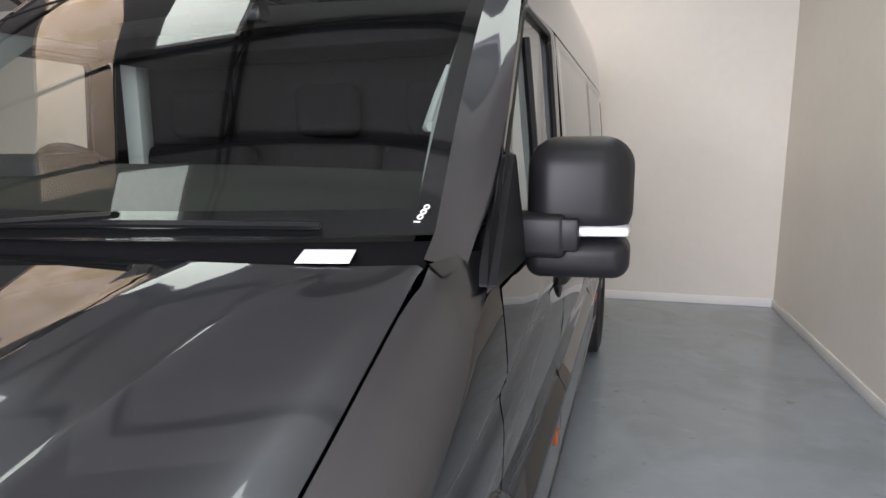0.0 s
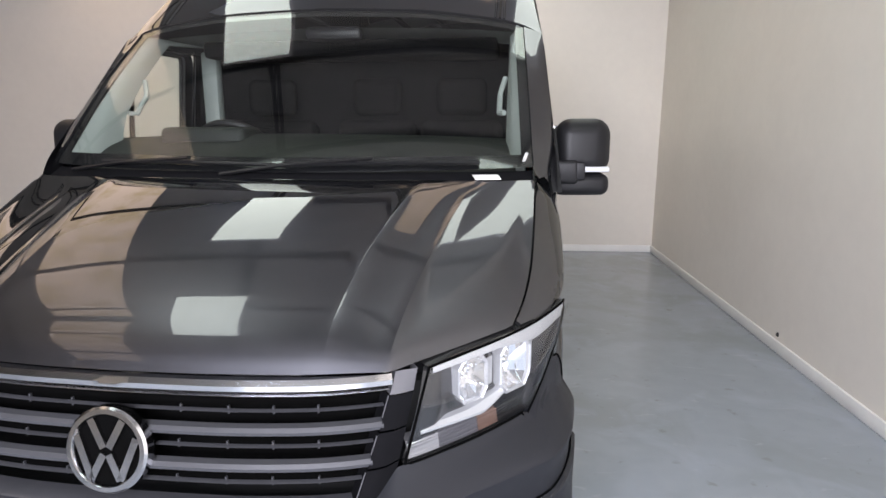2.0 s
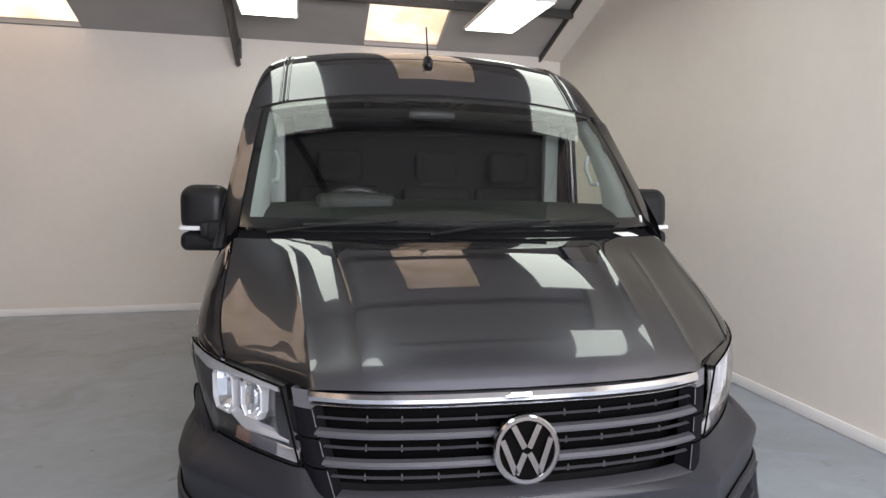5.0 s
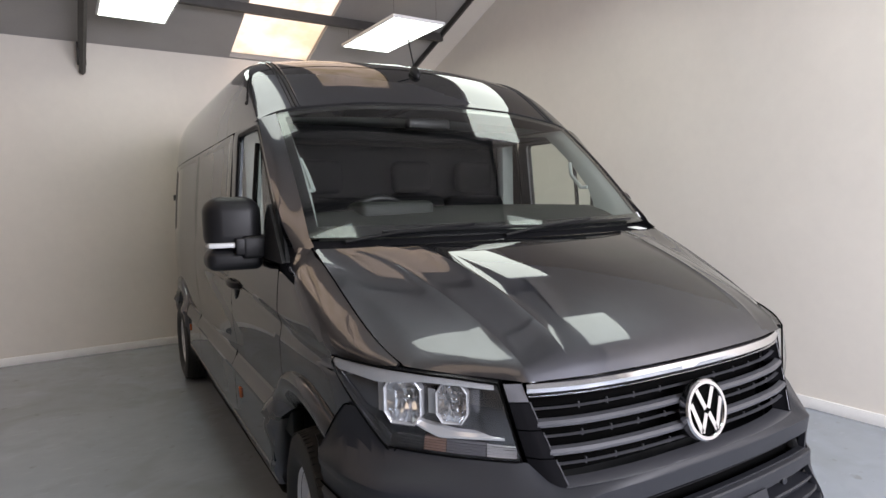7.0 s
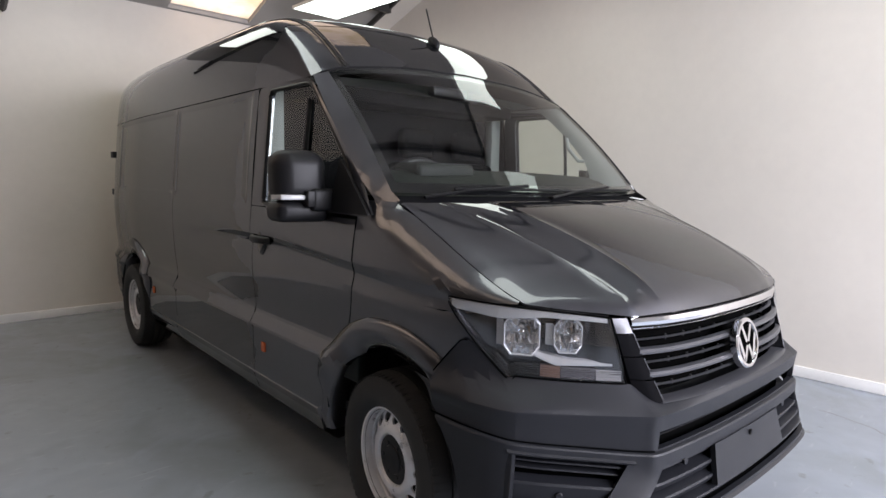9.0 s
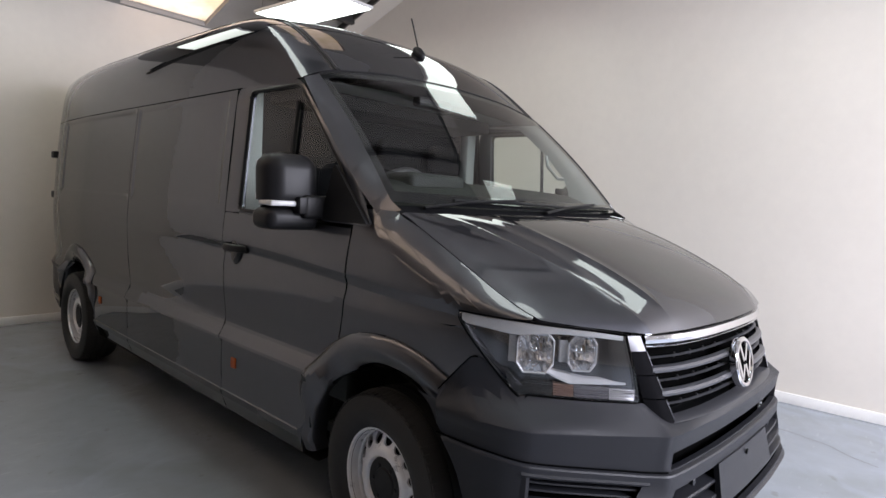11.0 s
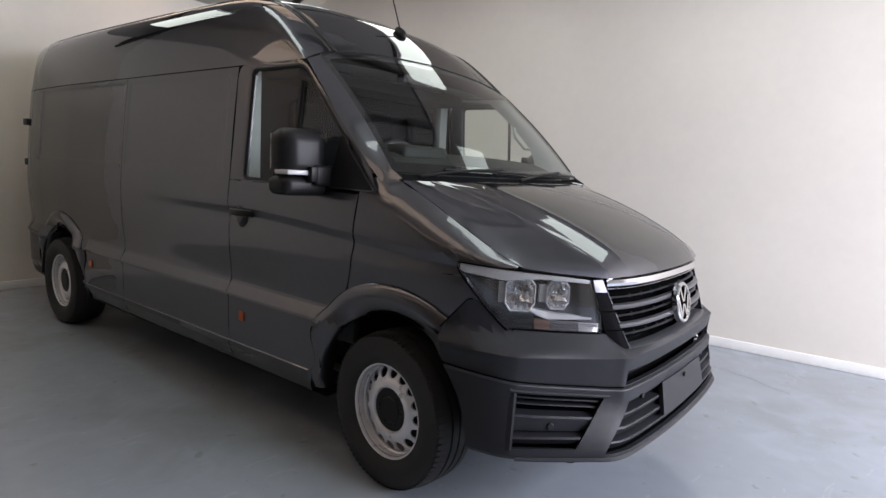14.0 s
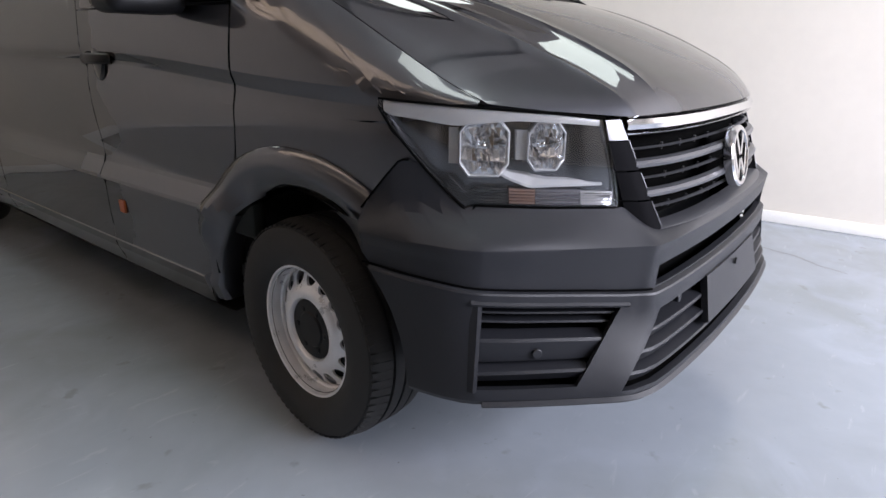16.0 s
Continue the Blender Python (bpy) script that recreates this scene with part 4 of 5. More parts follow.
def arch_edge(z):
    return FW - math.sqrt(max(0.475 ** 2 - (z - WZ) ** 2, 0.0001))


def bump_row(z):
    # one level of the bumper, cut off where it meets the wheel arch
    half = [Vector(bump_point(slant(s, z), z)) for s in SS if s >= 0]
    for k in range(1, len(half)):
        a, b = half[k - 1], half[k]
        ea, eb = arch_edge(a.z) - a.y, arch_edge(b.z) - b.y
        if eb < 0:
            half[k] = a.lerp(b, max(0, ea) / max(ea - eb, 1e-6)) if ea > 0 else a.copy()
    left = [(-p.x, p.y, p.z) for p in reversed(half)]
    return left[:-1] + [tuple(p) for p in half] if SS[len(SS) // 2] == 0 else left + [tuple(p) for p in half]


P = [bump_row(z) for z in BZ2]


def hole(i, j):
    z = (BZ2[i] + BZ2[i + 1]) / 2
    s = abs((SS[j] + SS[j + 1]) / 2)
    if 0.631 < z < 0.690 and s < 0.58:
        return True
    if 0.392 < z < 0.575 and s < 0.56:
        return True
    return 0.41 < z < 0.588 and 0.69 < s < 1.06


bumper = part("front_bumper", grid_bm(P, 0.02, hole, (0, 1.2, 0.6)), M_PLASTIC, van, "dark textured plastic bumper", angle=26)
# bumper ends that wrap to the arch
P = []
for k in np.linspace(0, 1, 8):
    row = []
    for z in BZ2:
        x0, y0, z0 = bump_row(z)[-1]
        y1 = max(arch_edge(z0), y0)
        row.append((x0 + ((side_x(max(y1, 0.6), z0) + 0.032 - x0) * k if y1 - y0 > 0.02 else 0), y0 + (y1 - y0) * k, z0))
    P.append(row)
both("bumper_end", P, M_PLASTIC, 0.0, parent=bumper, angle=16)
flare(FW, 30, 47, 10, M_PLASTIC, "arch_trim_front", 1.0, 200)
# louvres, and near-black sheets that stand for the shade inside the intakes
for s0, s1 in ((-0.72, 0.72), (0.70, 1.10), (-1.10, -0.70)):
    part("intake_shade_back", grid_bm([[bnose(s, -0.075, z) for z in (0.386, 0.45, 0.56, 0.71)] for s in np.linspace(s0, s1, 25)]), M_VOID, bumper)
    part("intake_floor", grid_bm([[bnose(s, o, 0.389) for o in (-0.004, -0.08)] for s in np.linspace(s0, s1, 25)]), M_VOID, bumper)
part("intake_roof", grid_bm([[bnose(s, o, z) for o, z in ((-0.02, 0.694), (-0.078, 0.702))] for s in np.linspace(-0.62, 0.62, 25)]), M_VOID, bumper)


def louvre(s0, s1, z, h, o_in, o_out, mat):
    P = []
    for s in np.linspace(s0, s1, 24):
        P.append([bnose(s, o, zz) for o, zz in ((o_in, z + h), (o_out, z + h * 0.6), (o_out, z - h * 0.6), (o_in, z - h), (o_in, z + h))])
    return part("louvre", grid_bm(P), mat, bumper)


def ledges(s0, s1, zs, name="stepped_panel"):
    # panel of overlapping ledges, each with a lit top edge and a recess under it
    prof = []
    for z_top, z_low in zip(zs, zs[1:]):
        prof += [(-0.045, z_top), (-0.004, z_top - 0.006), (-0.003, z_top - 0.013), (-0.026, z_low + 0.006), (-0.048, z_low + 0.003)]
    return part(name, grid_bm([[bnose(s0(z) + (s1(z) - s0(z)) * f, o, z) for o, z in prof] for f in np.linspace(0, 1, 33)]), M_PLASTIC, bumper, angle=20)


louvre(-slant(0.562, 0.555), slant(0.562, 0.555), 0.555, 0.006, -0.07, -0.018, M_PLASTIC)
ledges(lambda z: -slant(0.562, z), lambda z: slant(0.562, z), (0.530, 0.484, 0.438, 0.393))
for g in (1, -1):
    louvre(g * slant(0.685, 0.568), g * 1.064, 0.568, 0.004, -0.07, -0.010, M_PLASTIC)
    louvre(g * slant(0.685, 0.545), g * 1.064, 0.545, 0.004, -0.07, -0.016, M_PLASTIC)
    ledges(lambda z: g * slant(0.684, z), lambda z: g * 1.064, (0.520, 0.455, 0.412))
louvre(-0.585, 0.585, 0.652, 0.003, -0.07, -0.050, M_BLACK)
SENSOR = [(0.012, 0.0005), (0.012, 0.011), (0.010, 0.013), (-0.01, 0.013)]
for g in (1, -1):
    for sx, z, turn in ((0.42, 0.552, 0), (0.90, 0.480, 42)):
        o = part("sensor", lathe_bm(SENSOR, 16), M_PLASTIC, bumper, "round parking sensor")
        o.matrix_world = Matrix.Translation(bnose(g * sx, -0.020, z)) @ Matrix.Rotation(radians(-90 + g * turn), 4, "Z")
P = [[bnose(s, 0.012, z) for z in (0.445, 0.450, 0.574, 0.579)] for s in np.linspace(-0.272, 0.272, 9)]
plate = part("plate_holder", grid_bm(P, 0.02, inward=(0, 1, 0.5)), M_PLASTIC, bumper, "blank plate holder")
part("plate_screw", lathe_bm([(0.006, 0.0005), (0.006, 0.010), (0.0, 0.011)], 12), M_BLACK, plate).matrix_world = Matrix.Translation((-0.006, 0.020, 0.556)) @ Matrix.Rotation(radians(-90), 4, "Z")

# thin lip along the bumper's foot, rim over the corner intakes
part("bumper_lip", grid_bm([[bnose(s, o, z) for o, z in ((-0.02, 0.360), (0.006, 0.363), (0.011, 0.369), (0.001, 0.378))] for s in np.linspace(-1.04, 1.04, 61)]), M_PLASTIC, bumper)
for g in (1, -1):
    part("intake_rim", grid_bm([[bnose(g * s, o, z) for o, z in ((-0.006, 0.585), (0.009, 0.588), (0.012, 0.594), (0.004, 0.602))] for s in np.linspace(0.665, 1.090, 25)]), M_PLASTIC, bumper)
    part("intake_side", grid_bm([[bnose(g * s, o, z) for o, s in ((-0.008, 1.058), (0.007, 1.062), (0.009, 1.072), (0.002, 1.092))] for z in np.linspace(0.405, 0.590, 12)]), M_PLASTIC, bumper)

# headlights
def headlight(g):
    S0, S1 = 0.626, 1.222
    z_top = lambda s: float(np.interp(s, [S0, 0.80, S1], [1.038, 1.057, 1.086]))
    z_bot = lambda s: float(np.interp(s, [S0, 0.80, 1.0], [0.826, 0.832, 0.840])) if s < 1.0 else 1.084 - 0.246 * (max(0.657 - PY(s), 0) / 0.189) ** 0.87
    BOWLS = ((0.970, 0.112, 0.976, 0.130), (0.820, 0.086, 0.979, 0.108))

    def at(s, off, v):
        s = s + 0.062 * v * max(0, 1 - (s - S0) / 0.16)
        return nose(g * s, off + 0.012 * math.sin(math.pi * v), z_bot(s) + (z_top(s) - z_bot(s)) * v)

    def surf(off, m, n):
        return [[at(s, off, v) for v in np.linspace(0, 1, n)] for s in np.linspace(S0, S1, m)]
    h = part("headlight", grid_bm(surf(-0.12, 22, 9)), M_LAMPBODY, van, "clear headlight with two chrome reflectors")
    lens = part("lens", grid_bm(surf(0.004, 30, 11)), M_LENS, h)
    lens.visible_shadow = False
    for v in (0.0, 1.0):
        part("housing_wall", grid_bm([[at(s, o, v) for o in (0.0, -0.12)] for s in np.linspace(S0, S1, 22)]), M_BEZEL, h)
    # bezel behind the lens, open where the bowls sit
    ms, mv = 70, 26
    ss, vv = np.linspace(S0, S1, ms), np.linspace(0.02, 0.98, mv)

    def inside(i, j):
        s, z = (ss[i] + ss[i + 1]) / 2, at((ss[i] + ss[i + 1]) / 2, 0, (vv[j] + vv[j + 1]) / 2)[2]
        return any(abs(s - sc) < w / 2 and abs(z - zc) < hh / 2 and abs(s - sc) / w + abs(z - zc) / hh < 0.80 for sc, w, zc, hh in BOWLS)
    # deep at the middle, coming forward toward both ends
    dep = crv([S0, 0.70, 0.76, 1.06, 1.12, S1], [-0.018, -0.022, -0.040, -0.040, -0.022, -0.012])
    part("bezel", grid_bm([[at(s, dep(s), v) for v in vv] for s in ss], skip=inside), M_BEZEL, h, "smoked metallic bezel", angle=14)
    # bright upper brow, broadening to its outer tip
    P = []
    for s in np.linspace(S0 + 0.072, S1 - 0.012, 30):
        w = float(np.interp(s, [S0, 0.72, 0.90, 0.98, 1.04, 1.12, S1], [0.016, 0.019, 0.024, 0.036, 0.046, 0.040, 0.034]))
        w = min(w, max(0.006, (z_top(s) - z_bot(s)) * 0.7))
        P.append([nose(g * s, o, z_top(s) - d) for o, d in ((0.001, 0.003), (0.004, w * 0.5), (0.003, w), (-0.030, w + 0.004))])
    part("brow", grid_bm(P), M_GUIDE, h, "bright running-light strip")
    # lower strip: from between the bowls down to a long ledge at the inner end
    P = []
    for s in np.linspace(0.672, 0.940, 28):
        zc = float(np.interp(s, [0.67, 0.80, 0.856, 0.90, 0.940], [0.888, 0.887, 0.885, 0.902, 0.922]))
        w = float(np.interp(s, [0.67, 0.70, 0.81, 0.862, 0.940], [0.006, 0.012, 0.020, 0.036, 0.010]))
        P.append([nose(g * s, o, zc + d) for o, d in ((-0.030, -0.010), (-0.008, -0.006), (-0.008, 0.0), (-0.016, w * 0.6), (-0.045, w))])
    part("lower_strip", grid_bm(P), M_GUIDE, h, angle=20)
    # ribbed indicator lens along the foot: clear, amber, clear
    for s0, s1, mat in ((S0 + 0.012, 0.722, M_RIB), (0.724, 0.838, M_RIBDIM), (0.840, 0.905, M_AMBER), (0.907, 1.055, M_BEZEL)):
        cell = part("indicator_lens", grid_bm([[nose(g * s, o, z_bot(s) + d) for o, d in ((-0.010, 0.004), (-0.020, 0.040), (-0.05, 0.044))] for s in np.linspace(s0, s1, 10)]), mat, h)
        for k in range(5):
            d = 0.007 + 0.0075 * k
            part("rib", grid_bm([[nose(g * s, o, z_bot(s) + dd) for o, dd in ((-0.012, d - 0.0026), (-0.004 - 0.0016 * k, d), (-0.014, d + 0.0026))] for s in np.linspace(s0, s1, 8)]), mat, cell)
    # reflectors: boxes with cut corners, bright rims and fluted facets
    for sc, w, zc, hh in BOWLS:
        corners = [(1, 0.55), (0.60, 1), (-0.60, 1), (-1, 0.55), (-1, -0.55), (-0.60, -1), (0.60, -1), (1, -0.55), (1, 0.55)]

        def outline(r, o):
            return [nose(g * (sc + w / 2 * r * a), o, zc + hh / 2 * r * b) for a, b in corners]

        def dish(a, b, k):
            e = 1 / max(1, abs(a) / 1.0, (abs(a) + abs(b)) / 1.58)
            f = max(abs(a), abs(b))
            return nose(g * (sc + w / 2 * 0.97 * a * e), -0.014 - 0.052 * (1 - f ** 2.2) - 0.008 * (k % 2) * (1 - f), zc + hh / 2 * 0.97 * b * e)
        cols, rows = np.linspace(-1, 1, 9), (-1, -0.6, -0.15, 0.3, 0.7, 1)
        rf = part("reflector", grid_bm([[dish(a, b, k + j) for j, b in enumerate(rows)] for k, a in enumerate(cols)]), M_REFLECTOR, h, "chrome lamp reflector", smooth=False)
        part("reflector_rim", grid_bm([outline(r, o) for r, o in ((1.10, -0.040), (1.085, -0.006), (1.03, -0.002), (0.985, -0.006), (0.965, -0.020))]), M_GUIDE, rf, angle=14)
        P = [[nose(g * (sc + w / 2 * 1.10 + q), o, z) for q, o in ((0.0, -0.012), (0.024, -0.016), (0.030, -0.05))] for z in np.linspace(zc - hh * 0.30, zc + hh * 0.36, 4)]
        part("reflector_wall", grid_bm(P), M_GUIDE, rf)
        bm = bmesh.new()
        bmesh.ops.create_uvsphere(bm, u_segments=12, v_segments=8, radius=0.013)
        bmesh.ops.translate(bm, verts=bm.verts, vec=Vector(nose(g * sc, -0.050, zc)))
        part("bulb", bm, M_CHROME, rf)
    # dark gap round the lamp
    edge = [at(s, 0.004, 1.0) for s in np.linspace(S0, S1, 30)] + [at(s, 0.004, 0.0) for s in np.linspace(S1, S0, 44)]
    part("lamp_gap", tube_bm(edge + edge[:1], 0.0032, 6), M_VOID, h)
    return h


headlight(1)
headlight(-1)

# dark gaps between the body panels, and round the bumper's top
for g in (1, -1):
    part("bumper_seam", tube_bm([nose(g * s, 0.006, corner_top(s) + 0.002) for s in np.linspace(1.15, 1.285, 12)], 0.0026, 6), M_VOID, bumper)
    part("ledge_seam", tube_bm([bnose(g * s, -0.007, 0.6265) for s in np.linspace(0.60, B_END, 40)], 0.0026, 6), M_VOID, bumper)
    for pts in ([(2.233, z) for z in np.linspace(0.32, 1.95, 40)], [(3.559, z) for z in np.linspace(0.32, 1.92, 40)], [(door_front(z) - 0.0035, z) for z in np.linspace(0.45, 1.32, 40)], [(y, 1.932) for y in np.linspace(1.70, 5.68, 30)]):
        part("panel_gap", tube_bm([tuple(mirror_x(on_side(p, -0.003), g)) for p in pts], 0.0038, 6), M_VOID, van)

# door mirrors
def door_mirror(s):
    def bx(x0, x1, y0, y1, z0, z1, bev, seg=4):
        return bm_box(bmesh.new(), (min(s * x0, s * x1), y0, z0), (max(s * x0, s * x1), y1, z1), bev, seg)

    def crown(bm, top):
        # shell narrows and leans toward its top and back
        for v_ in bm.verts:
            f = (v_.co.z - 1.28) / 0.31
            v_.co.y += 0.03 * max(0, f - 0.45) ** 1.5
            d = abs(v_.co.x) - 0.967
            v_.co.y += 0.030 * max(0, d / 0.24) ** 2
        return bm
    t = part("door_mirror", crown(bx(0.992, 1.214, 1.405, 1.56, 1.366, 1.588, 0.066, 8), 1), M_BLACK, van, "large black two-piece door mirror")
    part("lower_shell", crown(bx(0.994, 1.212, 1.408, 1.557, 1.286, 1.372, 0.034, 6), 0), M_BLACK, t)
    part("mirror_arm", bx(0.93, 1.085, 1.385, 1.48, 1.335, 1.428, 0.016, 3), M_BLACK, t)
    part("arm_cover", bx(1.045, 1.11, 1.388, 1.47, 1.352, 1.420, 0.006, 2), M_BLACK, t)
    part("turn_indicator", crown(bx(1.090, 1.209, 1.401, 1.50, 1.380, 1.402, 0.008, 2), 0), M_CLEARWHITE, t, "clear white indicator strip")
    part("mirror_glass", bx(0.985, 1.19, 1.58, 1.586, 1.40, 1.56, 0.002, 1), M_CHROME, t)
    part("mirror_stalk", bx(0.92, 0.99, 1.27, 1.47, 1.325, 1.418, 0.02, 3), M_BLACK, t)
    return t


door_mirror(1)
door_mirror(-1)

# side marker lamps and aerial
for s in (1, -1):
    for y, z, m in ((2.10, 0.580, M_MARKER), (4.10, 0.583, M_MARKER)):
        x = side_x(y, z)
        part("side_marker", bm_box(bmesh.new(), (s * x - 0.008, y - 0.022, z - 0.026), (s * x + 0.008, y + 0.022, z + 0.026), 0.004), m, van, "small amber side marker")
aerial = part("aerial", tube_bm([(0, 1.932, 2.278), (0, 1.942, 2.315), (0, 2.002, 2.475)], 0.0045, 6), M_BLACK, van, "black roof aerial")
bm = bmesh.new()
bmesh.ops.create_uvsphere(bm, u_segments=16, v_segments=8, radius=1)
bmesh.ops.transform(bm, matrix=Matrix.Translation((0, 1.926, 2.268)) @ Matrix.Rotation(radians(40), 4, "X") @ Matrix.Diagonal((0.028, 0.055, 0.03, 1)), verts=bm.verts)
part("aerial_base", bm, M_BLACK, aerial)

# wipers
for x0, x1 in ((-0.62, 0.10), (0.02, 0.70)):
    n = 10
    pts = []
    for k in range(n + 1):
        f = k / n
        x = x0 + (x1 - x0) * f
        c = x / 0.875
        pts.append(ws_point(c, 0.016 + 0.010 * math.sin(math.pi * f), 0.012))
    w = part("wiper", tube_bm(pts, 0.010, 6, flat=(0.010, 0.007)), M_BLACK, van, "black wiper on the windscreen")
    c0 = Vector(ws_point((x0 + x1) / 2 / 0.875, 0.034, 0.026))
    xp = x0 - 0.16
    p0 = Vector((xp, WB(xp)[1] - 0.02, 1.404))
    part("wiper_arm", tube_bm([p0, p0.lerp(c0, 0.4) + Vector((0, -0.004, 0.008)), c0], 0.009, 6, flat=(0.012, 0.007)), M_BLACK, w)
# card lying at the foot of the windscreen
card = part("card", bm_box(bmesh.new(), (-0.044, -0.030, -0.0008), (0.044, 0.030, 0.0008)), M_CARD)
card.matrix_world = Matrix.Translation((0.746, 1.004, 1.394)) @ Matrix.Rotation(radians(15), 4, "Z") @ Matrix.Rotation(radians(10), 4, "X")
tagged(card, "small white card lying on the van's cowl", "card")

# ---- wheels ----
def wheel(s, yc):
    m = Matrix.Translation((s * 0.868, yc, WZ + 0.004)) @ Matrix.Rotation(radians(-5 if yc < 2 else 0) + (0 if s > 0 else math.pi), 4, "Z")
    w = thing("wheel", "", "")
    w.parent = van
    tyre = lathe_bm([(-0.10, 0.205), (-0.115, 0.24), (-0.122, 0.29), (-0.118, 0.335), (-0.09, 0.350), (-0.05, 0.355), (-0.05, 0.346), (-0.04, 0.346), (-0.04, 0.356), (-0.005, 0.356), (-0.005, 0.346), (0.005, 0.346), (0.005, 0.356), (0.04, 0.356), (0.04, 0.346), (0.05, 0.346), (0.05, 0.355), (0.09, 0.350), (0.120, 0.335), (0.134, 0.29), (0.130, 0.255), (0.120, 0.232), (0.104, 0.214), (0.092, 0.203)], 64)
    o = part("tyre", tyre, M_RUBBER, w, "black tyre", angle=40)
    # tread blocks along both shoulders
    bm = bmesh.new()
    for k in range(76):
        for x0, x1, tw in ((0.054, 0.118, 0.25),):
            vs = []
            for x in (x0, x1):
                for da in (0.008, 0.058):
                    a = 2 * math.pi * k / 76 + da + tw * (x - x0)
                    for r in (0.340, 0.3565 - 0.012 * max(0, (abs(x) - 0.06) / 0.058)):
                        vs.append(bm.verts.new((x, r * math.cos(a), r * math.sin(a))))
            for q in ((0, 1, 3, 2), (4, 6, 7, 5), (1, 5, 7, 3), (0, 4, 5, 1), (2, 3, 7, 6)):
                bm.faces.new([vs[i] for i in q])
    part("tread", bm, M_RUBBER, o, smooth=False)
    # steel disc with a ring of round holes
    prof = [(0.096, 0.220), (0.106, 0.215), (0.105, 0.208), (0.092, 0.204), (0.062, 0.202), (0.058, 0.197), (0.036, 0.194), (0.028, 0.188)]
    part("rim", lathe_bm(prof + [(-0.08, 0.19)], 64), M_STEEL, w, "silver steel rim")
    bm = bmesh.new()
    nh, sub = 16, 8
    rh, rc = 0.0230, 0.1690
    for k in range(nh):
        a0 = 2 * math.pi * k / nh
        # square cell between two radii with a round hole
        outer, inner = [], []
        for q in range(sub * 4):
            b = 2 * math.pi * q / (sub * 4)
            cb, sb = math.cos(b), math.sin(b)
            e = 1 / max(abs(cb), abs(sb))
            rr = rc + e * cb * 0.025
            aa = a0 + e * sb * (math.pi / nh)
            outer.append(bm.verts.new((0.080 - 0.55 * (rr - 0.138), rr * math.cos(aa), rr * math.sin(aa))))
            rr2 = rc + cb * rh
            aa2 = a0 + sb * rh / rc
            inner.append((bm.verts.new((0.082 - 0.55 * (rr2 - 0.138), rr2 * math.cos(aa2), rr2 * math.sin(aa2))), bm.verts.new((0.074 - 0.55 * (rr2 - 0.138), rr2 * math.cos(aa2), rr2 * math.sin(aa2)))))
        for q in range(sub * 4):
            j = (q + 1) % (sub * 4)
            bm.faces.new((outer[q], outer[j], inner[j][0], inner[q][0]))
            bm.faces.new((inner[q][0], inner[j][0], inner[j][1], inner[q][1]))
    bmesh.ops.remove_doubles(bm, verts=bm.verts, dist=0.0006)
    part("wheel_disc", bm, M_STEEL, w)
    part("disc_centre", lathe_bm([(0.0765, 0.1445), (0.085, 0.134), (0.088, 0.120), (0.087, 0.106), (0.080, 0.100), (0.06, 0.098)], 48), M_STEEL, w)
    part("hub_cap", lathe_bm([(0.070, 0.101), (0.078, 0.096), (0.080, 0.085), (0.078, 0.060), (0.084, 0.055), (0.085, 0.0005)], 40), M_BLACK, w, "black hub cap")
    for k in range(6):
        a = 2 * math.pi * k / 6
        part("hub_notch", bm_box(bmesh.new(), (0.076, 0.07 * math.cos(a) - 0.008, 0.07 * math.sin(a) - 0.008), (0.0835, 0.07 * math.cos(a) + 0.008, 0.07 * math.sin(a) + 0.008), 0.003, 1), M_BLACK, w)
    part("brake", lathe_bm([(0.052, 0.001), (0.050, 0.12), (0.030, 0.150), (0.004, 0.188)], 32), M_DARK, w)
    w.matrix_basis = m
    return w


for s in (1, -1):
    for yc in (FW, RW):
        wheel(s, yc)

# underbody, wells, engine bay
part("underbody", bm_box(bmesh.new(), (-0.72, 0.35, 0.30), (0.72, 5.5, 0.42), 0.02), M_DARK, van)
for yc in (FW, RW):
    for s in (1, -1):
        P = []
        for a in np.linspace(radians(0), radians(180), 24):
            r = 0.455
            P.append([(s * x, yc - r * math.cos(a), max(WZ + r * math.sin(a), 0.2)) for x in (0.97, 0.85, 0.6)])
        part("wheel_well", grid_bm(P), M_DARK, van)
        part("well_inner", bm_box(bmesh.new(), (min(s * 0.6, s * 0.62), yc - 0.5, 0.25), (max(s * 0.6, s * 0.62), yc + 0.5, 0.85)), M_DARK, van)
both("sill_under", [[(0.955, y, 0.30), (0.93, y, 0.285), (0.70, y, 0.30)] for y in (1.45, 2.5, 4.1)], M_DARK, 0.0)
part("undertray", bm_box(bmesh.new(), (-0.70, 0.22, 0.275), (0.70, 0.60, 0.36), 0.03), M_DARK, van)
part("engine_cover", bm_box(bmesh.new(), (-0.70, 0.30, 0.45), (0.70, 0.95, 0.98), 0.02), M_DARK, van)

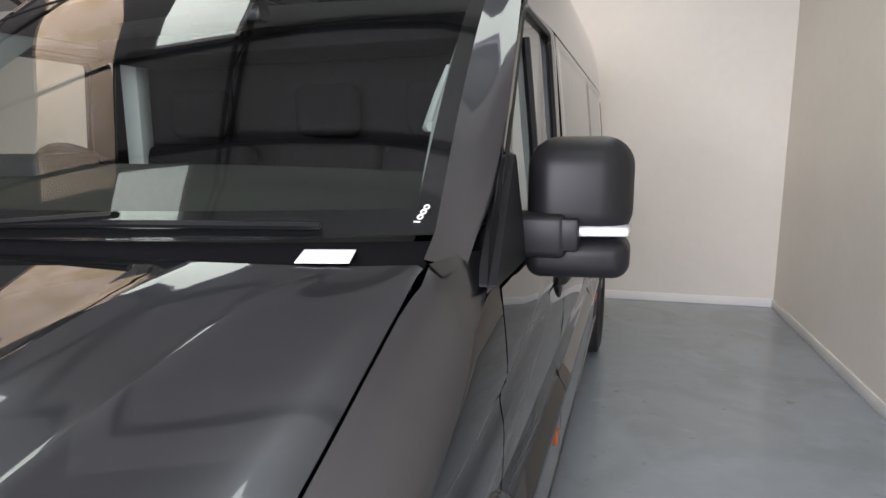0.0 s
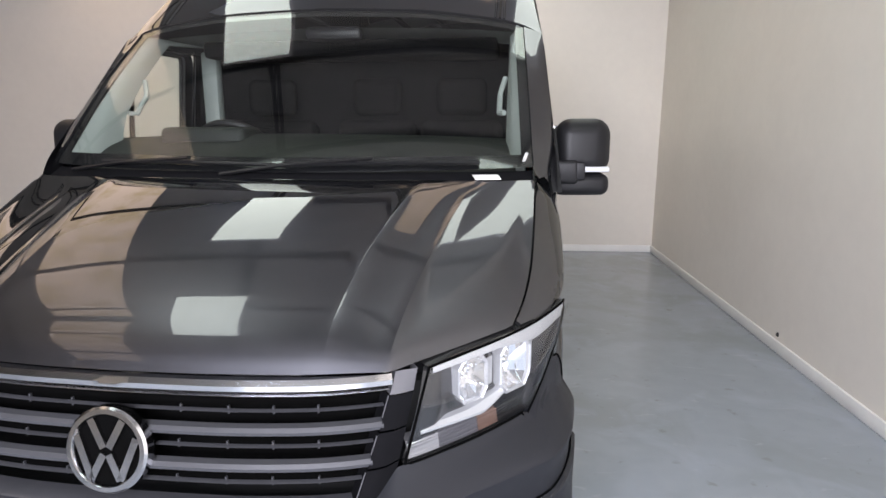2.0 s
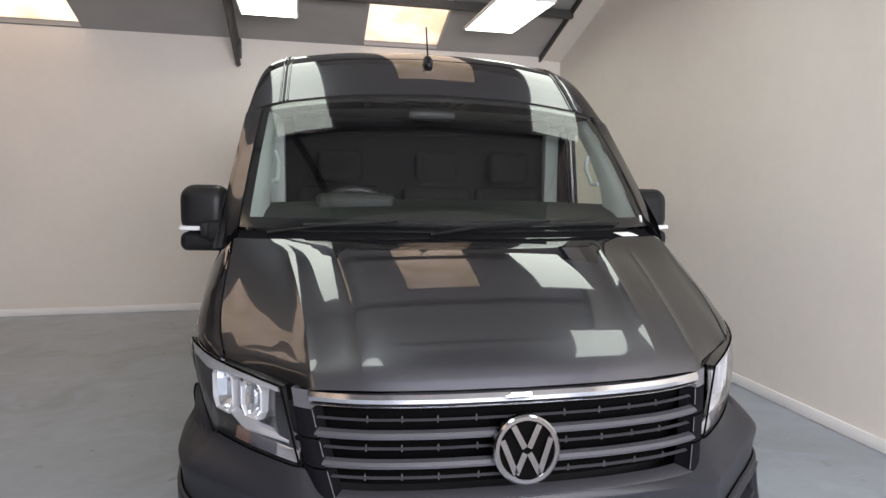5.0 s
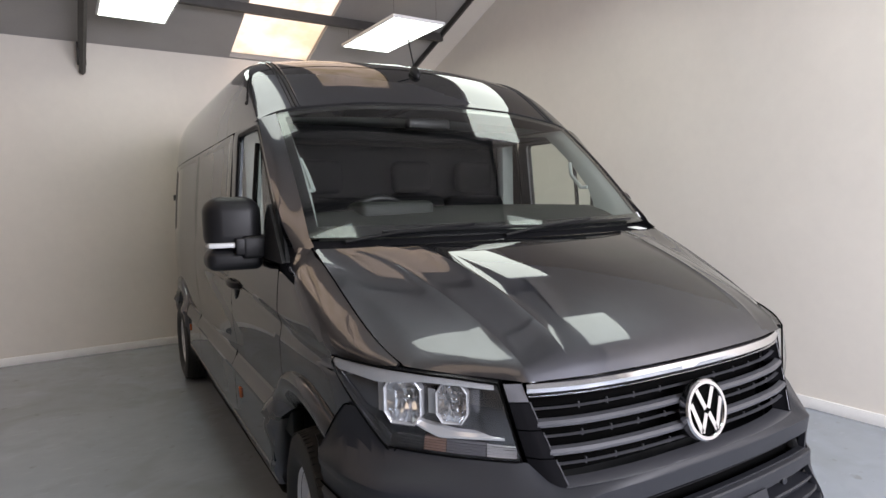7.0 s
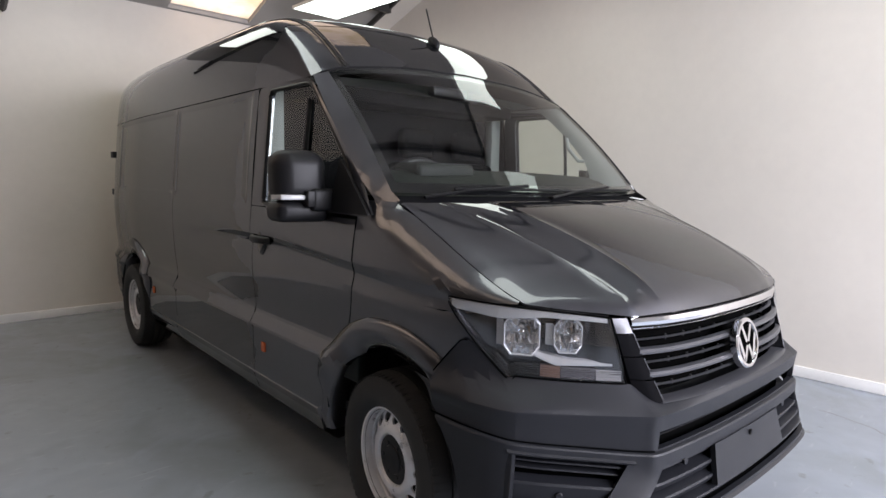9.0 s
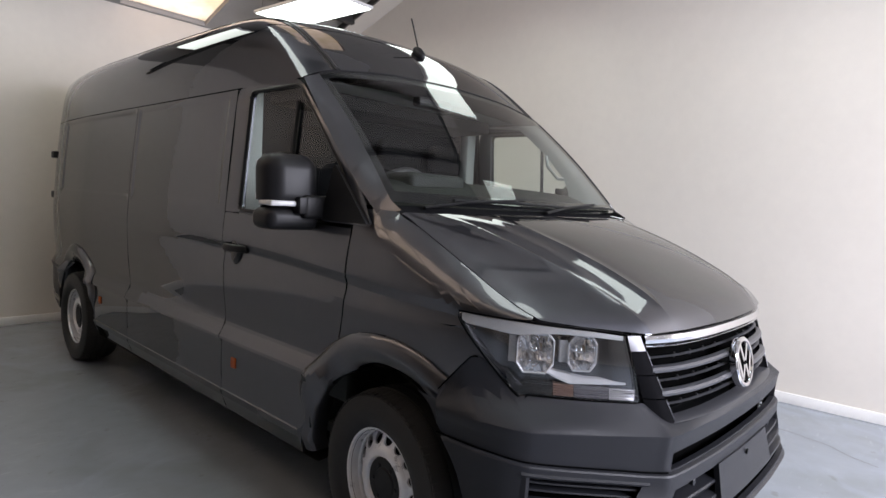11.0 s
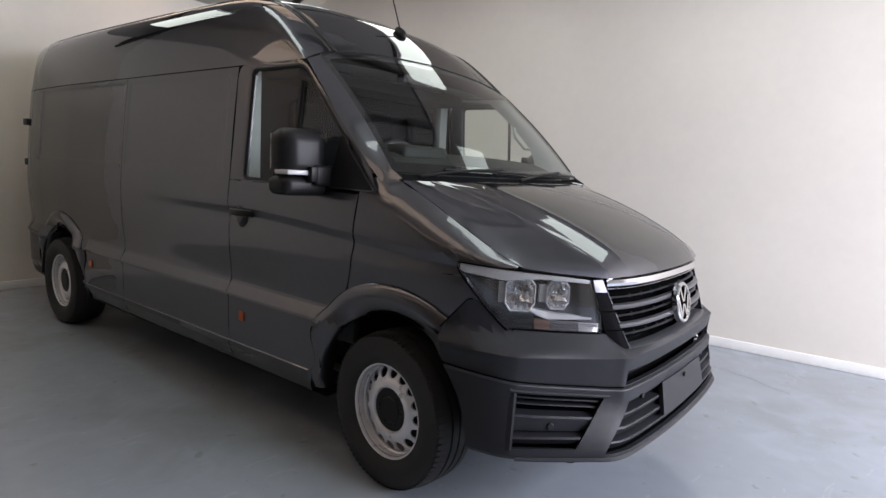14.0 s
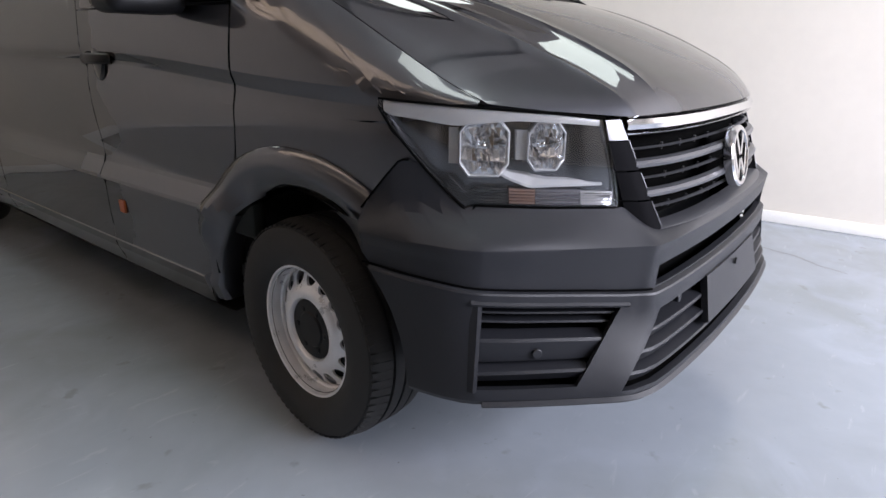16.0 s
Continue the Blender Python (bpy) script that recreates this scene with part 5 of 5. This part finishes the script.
# ---- cab inside ----
P = []
for x in np.linspace(-0.84, 0.84, 25):
    q = (x / 0.87) ** 2
    P.append([(x, 0.985 + 0.16 * q, 1.385), (x, 1.09 + 0.12 * q, 1.430), (x, 1.22 + 0.08 * q, 1.478), (x, 1.34 + 0.04 * q, 1.514 - 0.01 * q), (x, 1.42, 1.528 - 0.02 * q), (x, 1.47, 1.500 - 0.02 * q), (x, 1.46, 1.25), (x, 1.42, 1.0), (x, 1.30, 0.75)])
dash = part("dashboard", grid_bm(P), M_DASH, van, "dark grained dashboard")
part("binnacle", bm_box(bmesh.new(), (-0.60, 1.30, 1.46), (-0.24, 1.50, 1.555), 0.03, 3), M_DASH, dash)
sw = part("steering_wheel", lathe_bm([(0.016 * math.sin(a), 0.185 + 0.016 * math.cos(a)) for a in np.linspace(0, 2 * math.pi, 11)], 32), M_BLACK, van, "black steering wheel")
sw.matrix_world = Matrix.Translation((-0.42, 1.62, 1.42)) @ Matrix.Rotation(radians(90), 4, "Z") @ Matrix.Rotation(radians(-35), 4, "Y")
part("steering_hub", bm_box(bmesh.new(), (-0.02, -0.17, -0.035), (0.01, 0.17, 0.035), 0.012), M_BLACK, sw)
for i, x in enumerate((-0.48, 0.10, 0.55)):
    w_ = 0.25 if i == 0 else 0.215
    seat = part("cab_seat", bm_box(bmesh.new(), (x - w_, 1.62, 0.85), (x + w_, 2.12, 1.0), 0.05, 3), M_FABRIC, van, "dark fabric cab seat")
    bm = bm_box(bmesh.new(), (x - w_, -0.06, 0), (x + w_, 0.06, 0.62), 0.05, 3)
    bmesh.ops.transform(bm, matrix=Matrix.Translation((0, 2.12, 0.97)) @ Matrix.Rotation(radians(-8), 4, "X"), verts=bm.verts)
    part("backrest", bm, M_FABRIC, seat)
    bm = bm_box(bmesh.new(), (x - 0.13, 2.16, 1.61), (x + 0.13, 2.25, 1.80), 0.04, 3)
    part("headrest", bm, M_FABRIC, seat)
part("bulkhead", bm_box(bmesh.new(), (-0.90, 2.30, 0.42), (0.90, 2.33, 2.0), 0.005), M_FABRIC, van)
part("headliner", grid_bm([[(x, y, 2.005 - 0.03 * (x / 0.8) ** 2) for x in np.linspace(-0.86, 0.86, 9)] for y in (1.86, 2.0, 2.3)]), M_TRIM, van)
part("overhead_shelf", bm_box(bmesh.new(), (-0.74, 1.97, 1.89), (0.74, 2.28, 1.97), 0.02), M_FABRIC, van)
part("cab_floor", bm_box(bmesh.new(), (-0.9, 1.0, 0.42), (0.9, 2.2, 0.46)), M_DASH, van)
for s in (1, -1):
    part("pillar_trim", bm_box(bmesh.new(), (min(s * 0.80, s * 0.89), 2.215, 1.0), (max(s * 0.80, s * 0.89), 2.29, 1.95), 0.015), M_TRIM, van)
    part("door_card", bm_box(bmesh.new(), (min(s * 0.90, s * 0.955), 1.25, 0.6), (max(s * 0.90, s * 0.955), 2.1, 1.32), 0.015), M_DASH, van)
    part("grab_handle", tube_bm([(s * x, y, z) for x, y, z in ((0.790, 1.543, 1.752), (0.770, 1.514, 1.686), (0.770, 1.432, 1.609), (0.790, 1.403, 1.610))], 0.011, 8), M_TRIM, van)
part("interior_mirror", bm_box(bmesh.new(), (-0.13, 1.76, 1.94), (0.13, 1.83, 2.00), 0.02), M_BLACK, van)

# small white rings and a dash written on the lower corner of the windscreen
for k in range(4):
    ring_bm = lathe_bm([(0.0, 0.0032), (0.0012, 0.0036), (0.0012, 0.0056), (0.0, 0.006)], 14) if k else bm_box(bmesh.new(), (0, -0.006, -0.0012), (0.0012, 0.006, 0.0012))
    o = part("glass_mark", ring_bm, M_CARD, ws, "small white mark on the glass")
    o.matrix_world = Matrix.Translation(ws_point(0.964 + 0.004 * k, 0.026 + 0.013 * k, 0.004)) @ Matrix.Rotation(radians(-90), 4, "Z") @ Matrix.Rotation(radians(-49), 4, "Y")
# small dark wall fixing low on the gable wall
plug = part("wall_fixing", lathe_bm([(0.005, 0.0005), (0.005, 0.012), (0.0, 0.016), (-0.004, 0.016)], 20), M_IRON)
plug.matrix_world = ROOM @ Matrix.Translation((2.741, 3.35, 0.122)) @ Matrix.Rotation(math.pi, 4, "Z")
tagged(plug, "small dark round fixing low on the white wall", "wall fixing")
# hairline cracks in the floor paint
rnd = random.Random(4)
for x0, y0, a0, n in ((1.05, -1.1, 0.35, 26), (1.9, -0.2, 1.1, 14), (-1.7, -0.9, 0.2, 10)):
    pts, x, y, a = [], x0, y0, a0
    for k in range(n):
        pts.append((x, y, 0.0008))
        a += rnd.uniform(-0.5, 0.5)
        a = a0 + 0.7 * (a - a0)
        x += 0.05 * math.cos(a)
        y += 0.05 * math.sin(a)
    tagged(part("floor_crack", tube_bm(pts, 0.002, 4, flat=(0.0022, 0.0006)), M_IRON), "hairline crack in the floor paint", "crack", "floor cracks")
